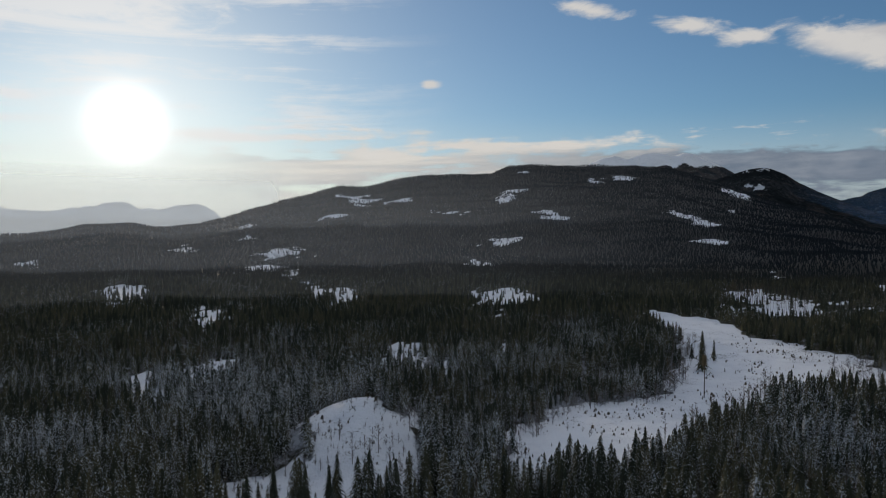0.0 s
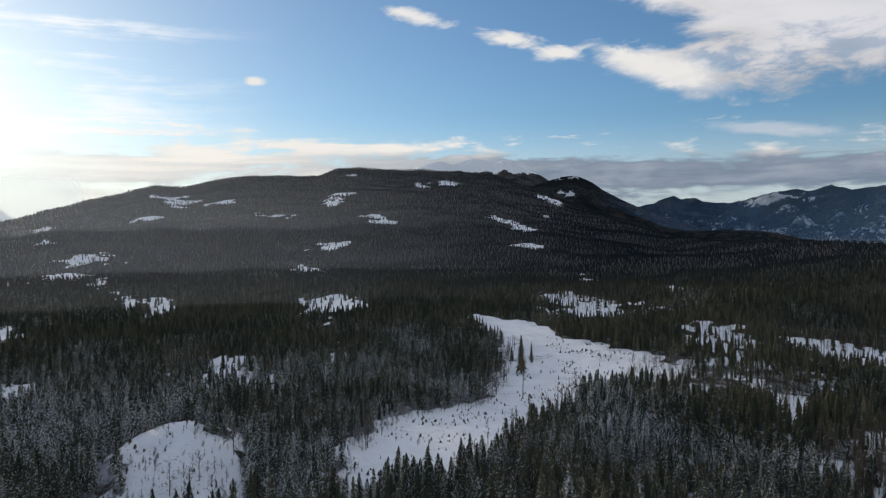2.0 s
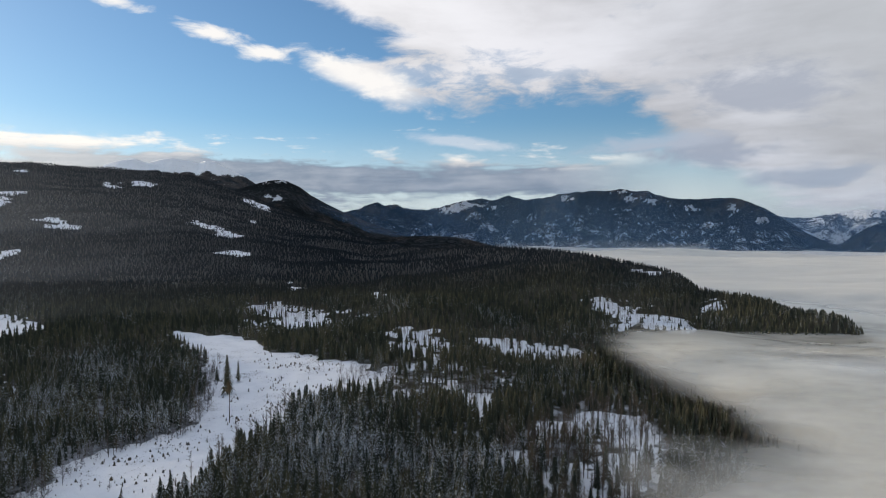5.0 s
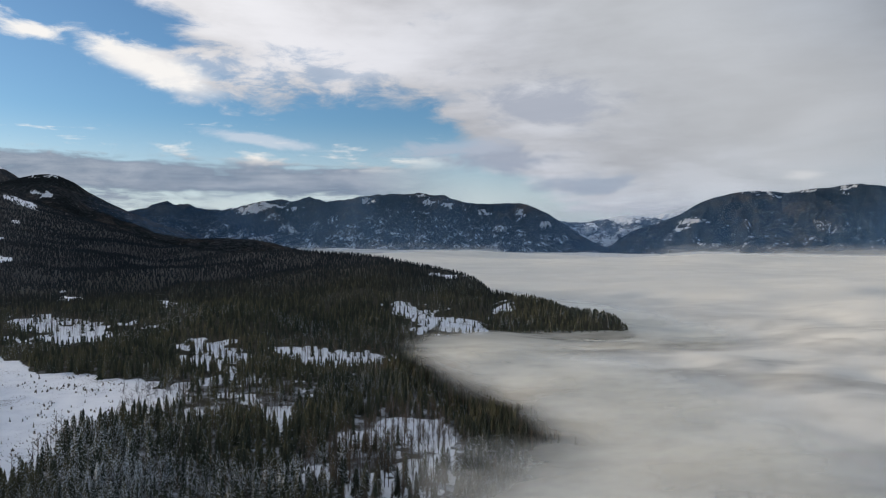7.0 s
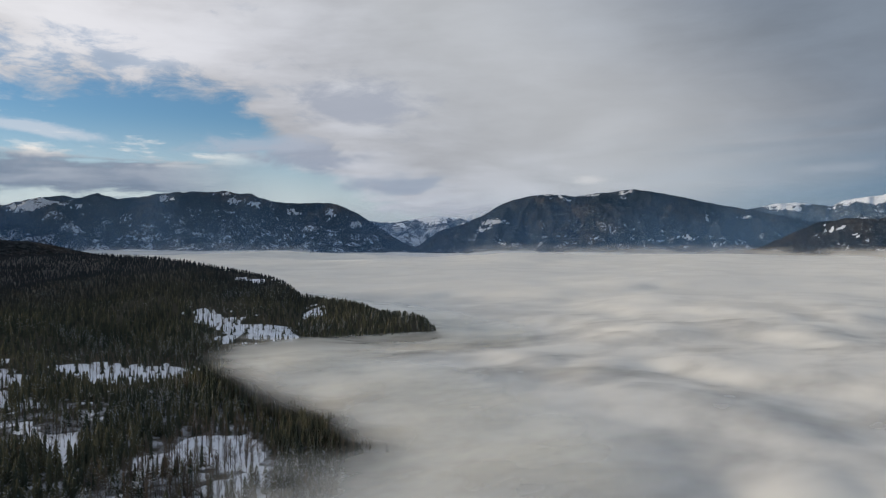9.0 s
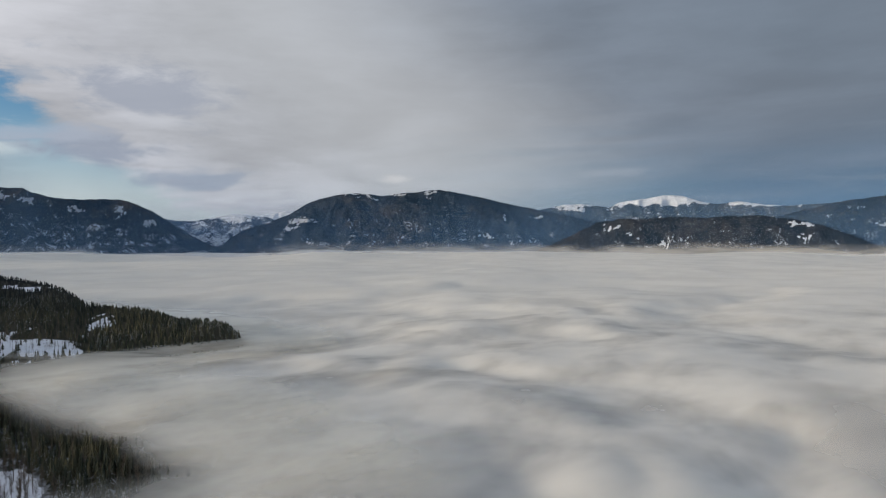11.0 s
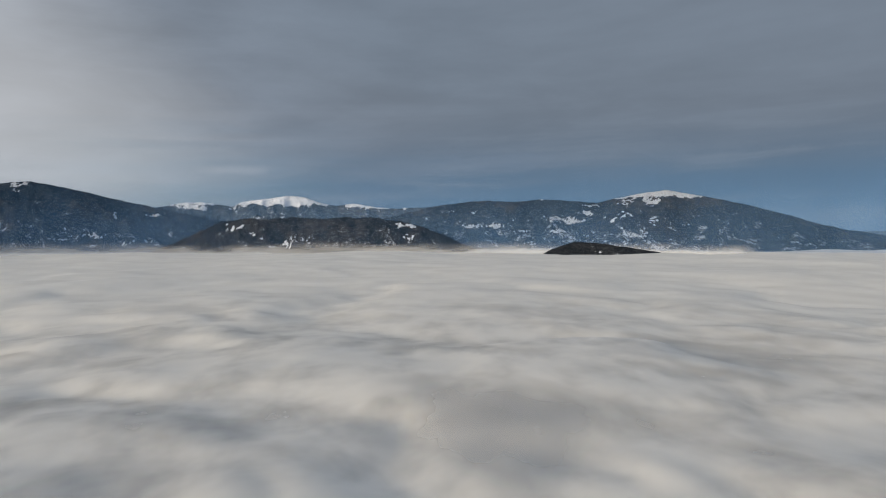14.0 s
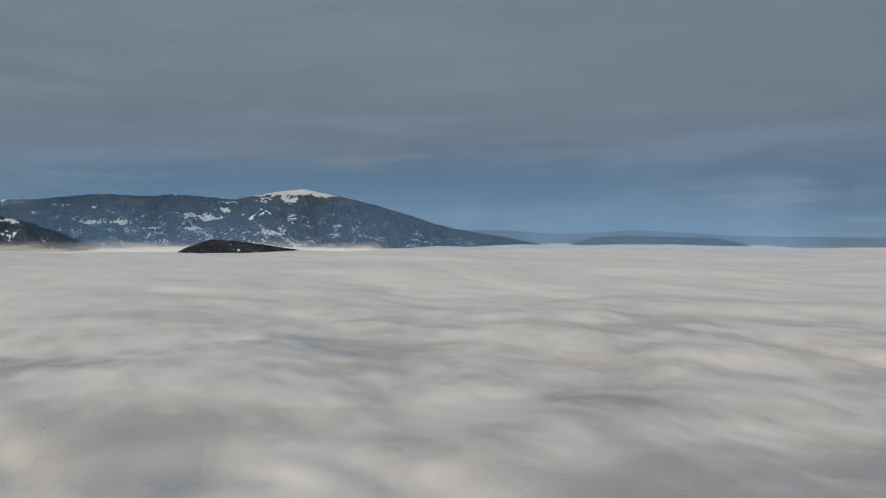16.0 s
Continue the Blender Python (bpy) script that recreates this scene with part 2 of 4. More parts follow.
plug(tree, bsdf.inputs["Base Color"], blend(needles, haze_slate, high))
rounded(tree, bsdf.inputs["Normal"], high * -0.1 + 0.2)

# bare larch and beech twigs, bark
twig_mat, tree, bsdf = material("bare_twigs", 0.9, 0.1)
tint = attribute(tree, "tint")
plug(tree, bsdf.inputs["Base Color"], blend((0.070, 0.064, 0.060), (0.12, 0.092, 0.062), tint))
rimed_mat, tree, bsdf = material("rimed_twigs", 0.9, 0.1)
plug(tree, bsdf.inputs["Base Color"], blend((0.15, 0.14, 0.14), (0.30, 0.30, 0.32), grain(tree, place(tree), 0.8, 4)))
larch_mat, tree, bsdf = material("larch_needles", 0.9, 0.1)
plug(tree, bsdf.inputs["Base Color"], blend((0.15, 0.115, 0.075), (0.26, 0.20, 0.12), grain(tree, place(tree), 1.2, 4)))
bark_mat, tree, bsdf = material("bark", 0.9, 0.1)
plug(tree, bsdf.inputs["Base Color"], blend((0.045, 0.036, 0.028), (0.11, 0.09, 0.075), grain(tree, place(tree), 2.0, 4)))


def hill_material(name, wood_a, wood_b, fleck=0.0, snow=(0.80, 0.82, 0.85), crag=0.55, bump=1.0):
    """Far slopes: dark woods, crags, fields of snow."""
    m, tree, bsdf = material(name, 0.95, 0.0)
    pos = place(tree)
    squash = tree.nodes.new("ShaderNodeVectorMath")
    squash.operation = "MULTIPLY"
    plug(tree, squash.inputs[0], pos)
    squash.inputs[1].default_value = (1, 1, 0.35)
    fine = grain(tree, Val(tree, squash.outputs[0]), 0.060, 6, 0.74, 0.4)
    mid, wide = grain(tree, pos, 0.014, 5, 0.6), grain(tree, pos, 0.004, 3)
    dust = grain(tree, Val(tree, squash.outputs[0]), 0.15, 4, 0.7)
    wood = blend(wood_a, wood_b, (mid * 0.6 + wide * 0.5).ease(0.40, 0.68))
    wood = scaled(wood, dust.ease(0.30, 0.70) * 1.1 + 0.45)
    wood = blend(wood, (0.078, 0.084, 0.090), (fine * 0.8 + wide * 0.35).ease(0.56, 0.72) * 0.6)
    rock = (mid * 0.5 + grain(tree, pos, 0.0024, 3) * 0.7).ease(0.58, 0.74) * crag
    wood = blend(wood, (0.072, 0.058, 0.048), rock)
    wood = blend(wood, (0.24, 0.22, 0.21), rock * (dust * 0.6 + fine * 0.5).ease(0.56, 0.68) * 0.9)
    cover = (attribute(tree, "snow") + (fine - 0.5) * 2.3 + (mid - 0.5) * 0.9 + (dust - 0.5) * 1.0).ease(0.46, 0.66)
    crumbs = (fine * 0.5 + dust * 0.3 + mid * 0.45 + attribute(tree, "fleck") * 0.20).ease(0.73 - fleck, 0.80 - fleck)
    col = blend(blend(wood, snow, crumbs * 0.75), snow, cover * 0.92)
    plug(tree, bsdf.inputs["Base Color"], col)
    relief(tree, bsdf, fine * 16.0 + mid * 18.0 + dust * 5.0, bump, 1.0)
    return m


# fog: bright scattering droplets, ragged where it thins
def fog_material(name, least, most, scale, seed, patchy=0.4, colour=(0.90, 0.872, 0.795), through=0.30, detail=4, soften=0.0, tear=0.0):
    m = bpy.data.materials.new(name)
    m.use_nodes = True
    tree = m.node_tree
    tree.nodes.clear()
    part_pos = tree.nodes.new("ShaderNodeSeparateXYZ")
    plug(tree, part_pos.inputs[0], place(tree))
    px, py = Val(tree, part_pos.outputs[0]), Val(tree, part_pos.outputs[1])
    where = vector(px, py * 1.25 + px * 0.3, px * 0.0 + seed)
    lumps = grain(tree, where, scale, detail, 0.5, 0.25) * 0.62 + grain(tree, where, scale * 2.6, detail, 0.5, 0.2) * 0.38
    cover = attribute(tree, "cover")
    body = lumps.ease(0.30, 0.62) * (most - least) + least
    # here and there the fog tears open
    body = body * (grain(tree, vector((px - 180.0) * 0.8, py - 100.0, px * 0.0 + 20.0), 0.0060, 3, 0.5, 0.35).ease(0.34, 0.52) * tear + (1.0 - tear))
    body = body + (body * -1.0 + most) * attribute(tree, "far") * 0.9
    dense = (cover + (lumps - 0.5) * patchy * 1.2).ease(0.12, 0.95) * cover.ease(0.0, 0.3) * body
    diffuse = tree.nodes.new("ShaderNodeBsdfDiffuse")
    diffuse.inputs[0].default_value = (*colour, 1)
    lit = tree.nodes.new("ShaderNodeBsdfTranslucent")
    lit.inputs[0].default_value = (*colour, 1)
    if soften:
        rounded(tree, diffuse.inputs["Normal"], soften)
    both = tree.nodes.new("ShaderNodeMixShader")
    both.inputs[0].default_value = through
    tree.links.new(diffuse.outputs[0], both.inputs[1])
    tree.links.new(lit.outputs[0], both.inputs[2])
    clear = tree.nodes.new("ShaderNodeBsdfTransparent")
    mix = tree.nodes.new("ShaderNodeMixShader")
    plug(tree, mix.inputs[0], dense)
    tree.links.new(clear.outputs[0], mix.inputs[1])
    tree.links.new(both.outputs[0], mix.inputs[2])
    out = tree.nodes.new("ShaderNodeOutputMaterial")
    tree.links.new(mix.outputs[0], out.inputs[0])
    return m


# ---------------------------------------------------------------- the shape of the land
def step(a, b, x):
    u = np.clip((x - a) / (b - a), 0, 1)
    return u * u * (3 - 2 * u)


def lattice(ix, iy, seed):
    v = np.sin(ix * 127.1 + iy * 311.7 + seed * 74.7) * 43758.5453
    return v - np.floor(v)


def value_noise(x, y, seed=0):
    """Smooth noise from 0 to 1."""
    ix, iy = np.floor(x), np.floor(y)
    fx, fy = x - ix, y - iy
    fx, fy = fx * fx * fx * (fx * (fx * 6 - 15) + 10), fy * fy * fy * (fy * (fy * 6 - 15) + 10)
    a, b = lattice(ix, iy, seed), lattice(ix + 1, iy, seed)
    c, d = lattice(ix, iy + 1, seed), lattice(ix + 1, iy + 1, seed)
    return a + (b - a) * fx + (c - a) * fy + (a - b - c + d) * fx * fy


def fractal(x, y, seed=0, octaves=4, gain=0.5):
    total, size, norm = 0, 1.0, 0
    for k in range(octaves):
        total = total + size * value_noise(x * 2 ** k + 17.3 * k, y * 2 ** k - 9.1 * k, seed + k)
        norm, size = norm + size, size * gain
    return total / norm


def inside(poly, x, y):
    hit = np.zeros(np.shape(x), bool)
    for (x0, y0), (x1, y1) in zip(poly, poly[1:] + poly[:1]):
        if y0 != y1:
            hit ^= ((y0 > y) != (y1 > y)) & (x < (x1 - x0) * (y - y0) / (y1 - y0) + x0)
    return hit


def edge_distance(poly, x, y):
    """Metres outside the polygon; negative inside."""
    best = np.full(np.shape(x), 1e12)
    for (x0, y0), (x1, y1) in zip(poly, poly[1:] + poly[:1]):
        ux, uy = x1 - x0, y1 - y0
        u = np.clip(((x - x0) * ux + (y - y0) * uy) / (ux * ux + uy * uy), 0, 1)
        best = np.minimum(best, (x - x0 - u * ux) ** 2 + (y - y0 - u * uy) ** 2)
    return np.sqrt(best) * np.where(inside(poly, x, y), -1, 1)


# the plateau; outside it the slopes drop into the foggy valley
PLATEAU = [(2000, 4400), (1700, 2700), (1300, 1900), (1000, 1300), (960, 1060), (935, 880), (890, 720), (850, 600), (790, 470), (735, 360),
           (696, 276), (648, 252), (590, 300), (520, 322), (440, 325), (385, 305), (352, 250), (330, 205), (298, 152), (264, 116), (232, 124),
           (200, 146), (140, 70), (60, -40), (-150, -200), (-600, -500), (-3500, -1500), (-4400, 1500), (-3000, 4400)]
# the skyline of forest behind it: bearing, distance, height of the ground
MOUNTAIN_CREST = [(-60, 1500, 60), (-32.6, 1804, 76), (-31.0, 1825, 78), (-29.2, 1847, 86), (-27.4, 1873, 102), (-25.5, 1899, 104), (-24.0, 1949, 105), (-22.8, 1987, 96),
                  (-21.6, 2028, 95), (-19.5, 2099, 107), (-17.4, 2159, 126), (-15.3, 2237, 156), (-13.0, 2347, 191), (-10.8, 2471, 216), (-8.5, 2597, 256), (-6.2, 2698, 256),
                  (-3.9, 2799, 294), (-1.6, 2849, 316), (1.2, 2908, 328), (4.0, 2965, 335), (4.5, 2975, 349), (5.4, 2993, 371), (7.2, 3030, 375), (9.5, 3066, 371),
                  (11.8, 3093, 375), (14.4, 3077, 367), (18.3, 3022, 347), (19.4, 3000, 323)]
HEADLAND_CREST = [(23, 2850, 250), (25.3, 2700, 189), (27.6, 2500, 149), (32, 2000, 84), (35, 1600, 72), (38, 1450, 70), (41.5, 1348, 74), (44.8, 1224, 73),
                  (47.1, 1147, 72), (49.4, 1093, 72), (51.3, 1049, 63), (53.2, 1014, 53), (55.1, 978, 47), (56.4, 943, 45), (57.8, 899, 33), (58.4, 879, 25),
                  (60.1, 817, 27), (61.5, 793, 26), (63.3, 761, 24), (64.6, 737, 21), (66.3, 720, 21), (67.6, 710, 20), (68.8, 700, 17), (69.5, 690, 8), (76, 620, -40)]
CREST = MOUNTAIN_CREST + HEADLAND_CREST
FOOT = [(-60, 850), (10, 950), (25, 950), (35, 820), (45, 680), (55, 590), (68, 600), (74, 610)]


def land(x, y):
    r, az = np.hypot(x, y), np.degrees(np.arctan2(x, y))
    back = step(75, 130, np.abs(az - 7))
    base = 28 * step(280, 1000, r) + 15 * step(1000, 1600, r) - 10 * step(35, 60, az) * step(300, 600, r)
    top = np.interp(az, [c[0] for c in CREST], [c[2] for c in CREST])
    far = np.interp(az, [c[0] for c in CREST], [c[1] for c in CREST])
    foot = np.interp(az, [c[0] for c in FOOT], [c[1] for c in FOOT])
    u = (r - foot) / (far - foot)
    rise = np.clip(u, 0, 1) ** 1.35
    z = base + (top - base) * rise * (1 - back)
    z = z - np.maximum(r - far, 0) * 0.16 * (1 - back)
    # ribs and gullies on the mountain, knolls on the plateau
    rib = fractal(x / 420, y / 420, 3, 4) - 0.5
    z = z + rib * 110 * np.clip(rise, 0, 1) ** 0.7 * (1 - np.clip(u, 0, 1)) * 1.6 * step(1.2, 0.95, u) * step(32, 22, np.abs(az - 5) - 10)
    z = z + (fractal(x / 140, y / 140, 11, 3) - 0.5) * (4 + 8 * step(400, 1000, r) + 24 * step(380, 650, r) * (1 - np.clip(u, 0, 1)) * step(25, 38, az))
    # the bare knoll in the near clearing
    cone = np.maximum(1 - np.sqrt(((x + 30) / 40) ** 2 + ((y - 262) / 44) ** 2 + 0.03), 0) / 0.83
    z = z + 15.6 * cone + (fractal(x / 13, y / 13, 15, 3) - 0.5) * 4.5 * step(0, 0.3, cone)
    z = z - 0.27 * np.maximum(edge_distance(PLATEAU, x, y) + 6, 0)
    z = z - 0.5 * np.maximum(edge_distance(PLATEAU, x, y) - 25, 0)
    z = z - 5 * step(40, 62, az) * step(430, 250, r) * step(120, 200, r)
    return np.maximum(z, -160)


# open snow: polygons of the large clearings, and round glades as (x, y, half width across the view, half depth)
CLEARING = [(19, 217), (23, 261), (48, 304), (65, 318), (82, 322), (96, 326), (112, 347), (131, 391), (160, 460), (169, 541), (166, 598), (187, 581), (219, 538),
            (216, 472), (239, 431), (248, 397), (243, 351), (208, 341), (166, 336), (129, 297), (91, 262), (70, 238), (55, 224), (42, 225), (30, 220)]
KNOLL = [(-78, 200), (-70, 212), (-61, 223), (-53, 232), (-50, 242), (-48, 254), (-43, 268), (-35, 272), (-27, 268), (-20, 256), (-16, 250), (-14, 262), (-11, 279), (-6, 279), (-7, 259), (-10, 246), (-6, 234), (-8, 218), (-14, 206), (-34, 198), (-56, 198)]
SPUR = [(165, 150), (178, 186), (200, 222), (224, 222), (247, 240), (262, 239), (288, 240), (300, 215), (275, 185), (250, 165), (215, 150), (190, 140)]
# a thin stand of tall pines on snow beside the clearing
STAND = [(206, 318), (236, 345), (252, 396), (300, 388), (322, 335), (290, 292), (236, 296)]


MOUNTAIN_GLADES = [(-256, 2207, 54, 176), (-464, 1640, 24, 59), (-378, 1325, 17, 40), (-456, 1223, 19, 76), (181, 1972, 30, 117), (232, 2133, 39, 78), (240, 1635, 28, 36),
                   (268, 1572, 29, 53), (120, 1297, 29, 62), (317, 2709, 28, 64), (535, 2441, 36, 146), (652, 2529, 43, 84), (549, 1573, 29, 91), (551, 1459, 27, 92),
                   (461, 1210, 32, 29), (13, 1724, 26, 46), (-126, 2091, 34, 54), (982, 2391, 26, 111), (994, 2310, 34, 184), (753, 1808, 10, 126), (-282, 1788, 31, 38)]
FOREST_GLADES = [(-326, 701, 21, 79), (-272, 1164, 33, 60), (-253, 979, 31, 49), (-202, 911, 10, 46), (-130, 727, 15, 47), (-103, 729, 16, 58), (-193, 561, 12, 37),
                 (-148, 340, 12, 32), (-136, 390, 8, 24), (-125, 402, 9, 24), (-27, 423, 20, 41), (40, 457, 6, 33), (58, 672, 25, 57), (4, 383, 5, 25),
                 (-619, 1024, 15, 39), (55, 1064, 20, 77)]
HEADLAND_GLADES = [(298, 670, 18, 69), (293, 595, 31, 63), (410, 842, 10, 50), (441, 691, 8, 78), (331, 467, 18, 30), (324, 431, 21, 43), (378, 394, 22, 52),
                   (419, 375, 23, 57), (573, 461, 17, 47), (552, 418, 14, 48), (557, 390, 13, 36), (573, 376, 14, 42), (251, 287, 14, 41), (653, 389, 11, 37),
                   (771, 546, 23, 23)]
GLADES = MOUNTAIN_GLADES + FOREST_GLADES + HEADLAND_GLADES


def openness(x, y):
    """1 in open snow, 0 in closed forest."""
    wob = (fractal(x / 16, y / 16, 21, 3) - 0.5)
    x, y = x + wob * 21 + (fractal(x / 5, y / 5, 25, 2) - 0.5) * 9, y + (fractal(x / 14, y / 14, 29, 3) - 0.5) * 21
    best = np.zeros(np.shape(x))
    for poly, most in ((CLEARING, 1.0), (KNOLL, 1.0)):
        best = np.maximum(best, most * step(4, -4, edge_distance(poly, x, y)))
    for gx, gy, wide, deep in GLADES:
        r = math.hypot(gx, gy)
        ux, uy = gx / r, gy / r
        wide, deep = (wide * 0.9, deep * 0.72) if r > 1000 else (wide * 0.9, deep * 0.66) if gx > 250 else (wide, deep)
        along, across = (x - gx) * ux + (y - gy) * uy, (x - gx) * uy - (y - gy) * ux
        ragged = 1 + 1.6 * (fractal(x / (wide * 0.7), y / (deep * 0.7), 5, 2) - 0.5)
        best = np.maximum(best, step(1.15, 0.8, np.sqrt((across / wide) ** 2 + (along / deep) ** 2) * ragged))
    return best


def mesh_from(name, verts, faces, mats, attrs=None, smooth=False):
    """A mesh out of arrays; faces has 3 or 4 columns."""
    me = bpy.data.meshes.new(name)
    n, k = len(faces), faces.shape[1]
    me.vertices.add(len(verts))
    me.vertices.foreach_set("co", np.ascontiguousarray(verts, np.float32).ravel())
    me.loops.add(n * k)
    me.loops.foreach_set("vertex_index", np.ascontiguousarray(faces, np.int32).ravel())
    me.polygons.add(n)
    me.polygons.foreach_set("loop_start", np.arange(0, n * k, k, dtype=np.int32))
    me.polygons.foreach_set("use_smooth", np.full(n, smooth))
    me.update(calc_edges=True)
    for m in mats:
        me.materials.append(m)
    for key, values in (attrs or {}).items():
        me.attributes.new(key, "FLOAT", "POINT").data.foreach_set("value", np.ascontiguousarray(values, np.float32))
    return me


def grid_faces(rows, cols, closed=False):
    a = np.arange(rows * cols).reshape(rows, cols)
    b = np.roll(a, -1, axis=1) if closed else a[:, 1:]
    a = a if closed else a[:, :-1]
    return np.stack([a[:-1], b[:-1], b[1:], a[1:]], -1).reshape(-1, 4)


# ---------------------------------------------------------------- the ground
bearings = np.radians(np.concatenate([np.arange(-46, 78, 0.48), np.arange(78, 312, 4.0)]))
ranges = np.concatenate([[0.001, 20, 60], np.geomspace(100, 3700, 250), [4100, 4600]])
R, B = np.meshgrid(ranges, bearings, indexing="ij")
X, Y = R * np.sin(B) + 5 * step(60, 0, R), R * np.cos(B) - 7 * step(60, 0, R)
verts = np.stack([X, Y, land(X, Y)], -1).reshape(-1, 3)
opened = np.maximum(openness(X, Y), step(0.33, 0.48, fractal(X / 22, Y / 22, 37, 3)) * step(6, -6, edge_distance(SPUR, X, Y)))
opened = np.maximum(opened, step(0.48, 0.64, fractal(X / 20, Y / 20, 39, 3)) * step(6, -6, edge_distance(STAND, X, Y))).ravel()
near = step(900, 350, R).ravel()
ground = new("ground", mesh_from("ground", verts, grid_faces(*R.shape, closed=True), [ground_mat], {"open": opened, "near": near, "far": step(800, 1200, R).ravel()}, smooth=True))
tagged(ground, "snow-covered hillside with clearings, falling into a foggy valley", "ground", kind="structure")

# ---------------------------------------------------------------- far mountains
def mountain(name, label, ridge, dist, front, floor, mat, patches=(), snow_from=9999.0, fleck=0.3, seed=1, rough=1.0, pitch=8.0, carve=0.33):
    az0, az1 = ridge[0][0], ridge[-1][0]
    span = math.radians(az1 - az0) * dist
    cols, rows = max(24, int(span / pitch)), max(14, int(front / pitch / 1.6))
    az = np.linspace(az0, az1, cols)
    s = np.concatenate([np.linspace(-1, 0, rows), np.linspace(0, 0.6, max(6, rows // 4))[1:]])
    S, A = np.meshgrid(s, az, indexing="ij")
    crest = np.interp(A, [p[0] for p in ridge], [p[1] for p in ridge])
    arc = np.radians(A) * dist
    crest = crest + (fractal(arc / 40, S * 0 + seed, seed, 3) - 0.5) * 9 * rough
    u = np.clip(1 + S, 0, 1)
    height = crest - floor
    # spurs and gullies that run slantwise down the slope
    down = S * front
    spur = 1 - np.abs(2 * fractal((arc + 0.30 * down) / 330, down / 620, seed + 4, 4, 0.55) - 1)
    gully = 1 - np.abs(2 * fractal((arc - 0.25 * down) / 120, down / 300, seed + 5, 4, 0.6) - 1)
    spur = (spur - 0.72) * 0.9 + (gully - 0.72) * 0.5 + 0.35 * (fractal(arc / 45, down / 90, seed + 8, 3) - 0.5)
    body = np.where(S <= 0, u ** 1.05, 1 - np.maximum(S, 0) * 1.1)
    z = floor + height * body + spur * carve * height * np.clip(u * (1 - u ** 3) * 1.9, 0, 1) * np.where(S <= 0, 1, 0) * rough
    r = dist + S * front
    verts = np.stack([r * np.sin(np.radians(A)), r * np.cos(np.radians(A)), z], -1).reshape(-1, 3)
    # height as seen from the drone's start, to lay the fields of snow
    seen = 80 + (z - 80) * dist / r
    snow = np.zeros(z.shape)
    wa = A + (fractal(arc / 42, seen / 18, seed + 3, 4, 0.7) - 0.5) * 2.3
    wz = seen + (fractal(arc / 38, seen / 16, seed + 6, 4, 0.7) - 0.5) * 60
    for paz, pz, daz, dz in patches:
        q = np.sqrt(((wa - paz) / daz) ** 2 + ((wz - pz) / dz) ** 2)
        snow = np.maximum(snow, step(1.15, 0.5, q) * 0.92)
    snow = np.maximum(snow, 1.5 * step(snow_from - 12, snow_from + 34, z + 55 * (fractal(arc / 60, S * 6, seed + 2, 4) - 0.5)))
    flecks = np.full(z.shape, fleck) * step(1.15, 0.3, u)
    ob = new(name, mesh_from(name, verts, grid_faces(*z.shape), [mat], {"snow": snow.ravel(), "fleck": flecks.ravel()}, smooth=True))
    return tagged(ob, label, "mountain", kind="structure")


# the blue of distant air is painted into the mountain and foothill woods
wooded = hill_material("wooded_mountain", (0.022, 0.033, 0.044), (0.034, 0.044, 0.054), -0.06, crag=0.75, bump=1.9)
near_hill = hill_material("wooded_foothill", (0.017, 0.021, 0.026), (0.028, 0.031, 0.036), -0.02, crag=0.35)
# darker copy of the hill woods, with shade put into the colour
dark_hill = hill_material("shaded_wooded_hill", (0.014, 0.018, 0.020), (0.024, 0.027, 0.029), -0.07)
summit_mat = hill_material("high_snow_summit", (0.022, 0.027, 0.031), (0.034, 0.038, 0.043), -0.03, (0.93, 0.94, 0.95), bump=0.3)
snowy = hill_material("snowy_range", (0.032, 0.042, 0.052), (0.048, 0.058, 0.068), 0.0, (0.86, 0.87, 0.89))
# paler, bluer woods: the haze of distance is painted into these base colours
blue_range = hill_material("hazed_snow_range", (0.05, 0.07, 0.10), (0.06, 0.08, 0.11), 0.06, (0.80, 0.83, 0.88))
pale_range = hill_material("hazed_alpine_range", (0.10, 0.13, 0.18), (0.15, 0.18, 0.24), 0.0)
low_blue = hill_material("hazed_low_hills", (0.06, 0.09, 0.13), (0.07, 0.10, 0.14), -0.05, crag=0.0)

mountain("mountain_1", "snow-capped rounded summit behind dark wooded slopes", [(9, 400), (11.8, 510), (12.7, 540), (14.0, 559), (14.9, 536), (15.7, 558), (16.6, 573), (17.9, 560), (18.5, 548), (19.1, 563), (19.8, 558), (20.4, 532), (21.2, 503), (22.0, 473), (22.8, 431), (24.0, 372), (26, 300)],
         4450, 1300, -60, summit_mat, snow_from=468, seed=3, rough=0.3, carve=0.45)
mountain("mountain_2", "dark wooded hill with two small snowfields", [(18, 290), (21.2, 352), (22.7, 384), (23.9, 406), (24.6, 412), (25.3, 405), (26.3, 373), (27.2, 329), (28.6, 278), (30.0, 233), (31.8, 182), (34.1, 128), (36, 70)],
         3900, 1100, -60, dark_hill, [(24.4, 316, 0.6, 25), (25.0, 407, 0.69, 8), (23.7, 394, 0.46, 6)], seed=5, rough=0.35)
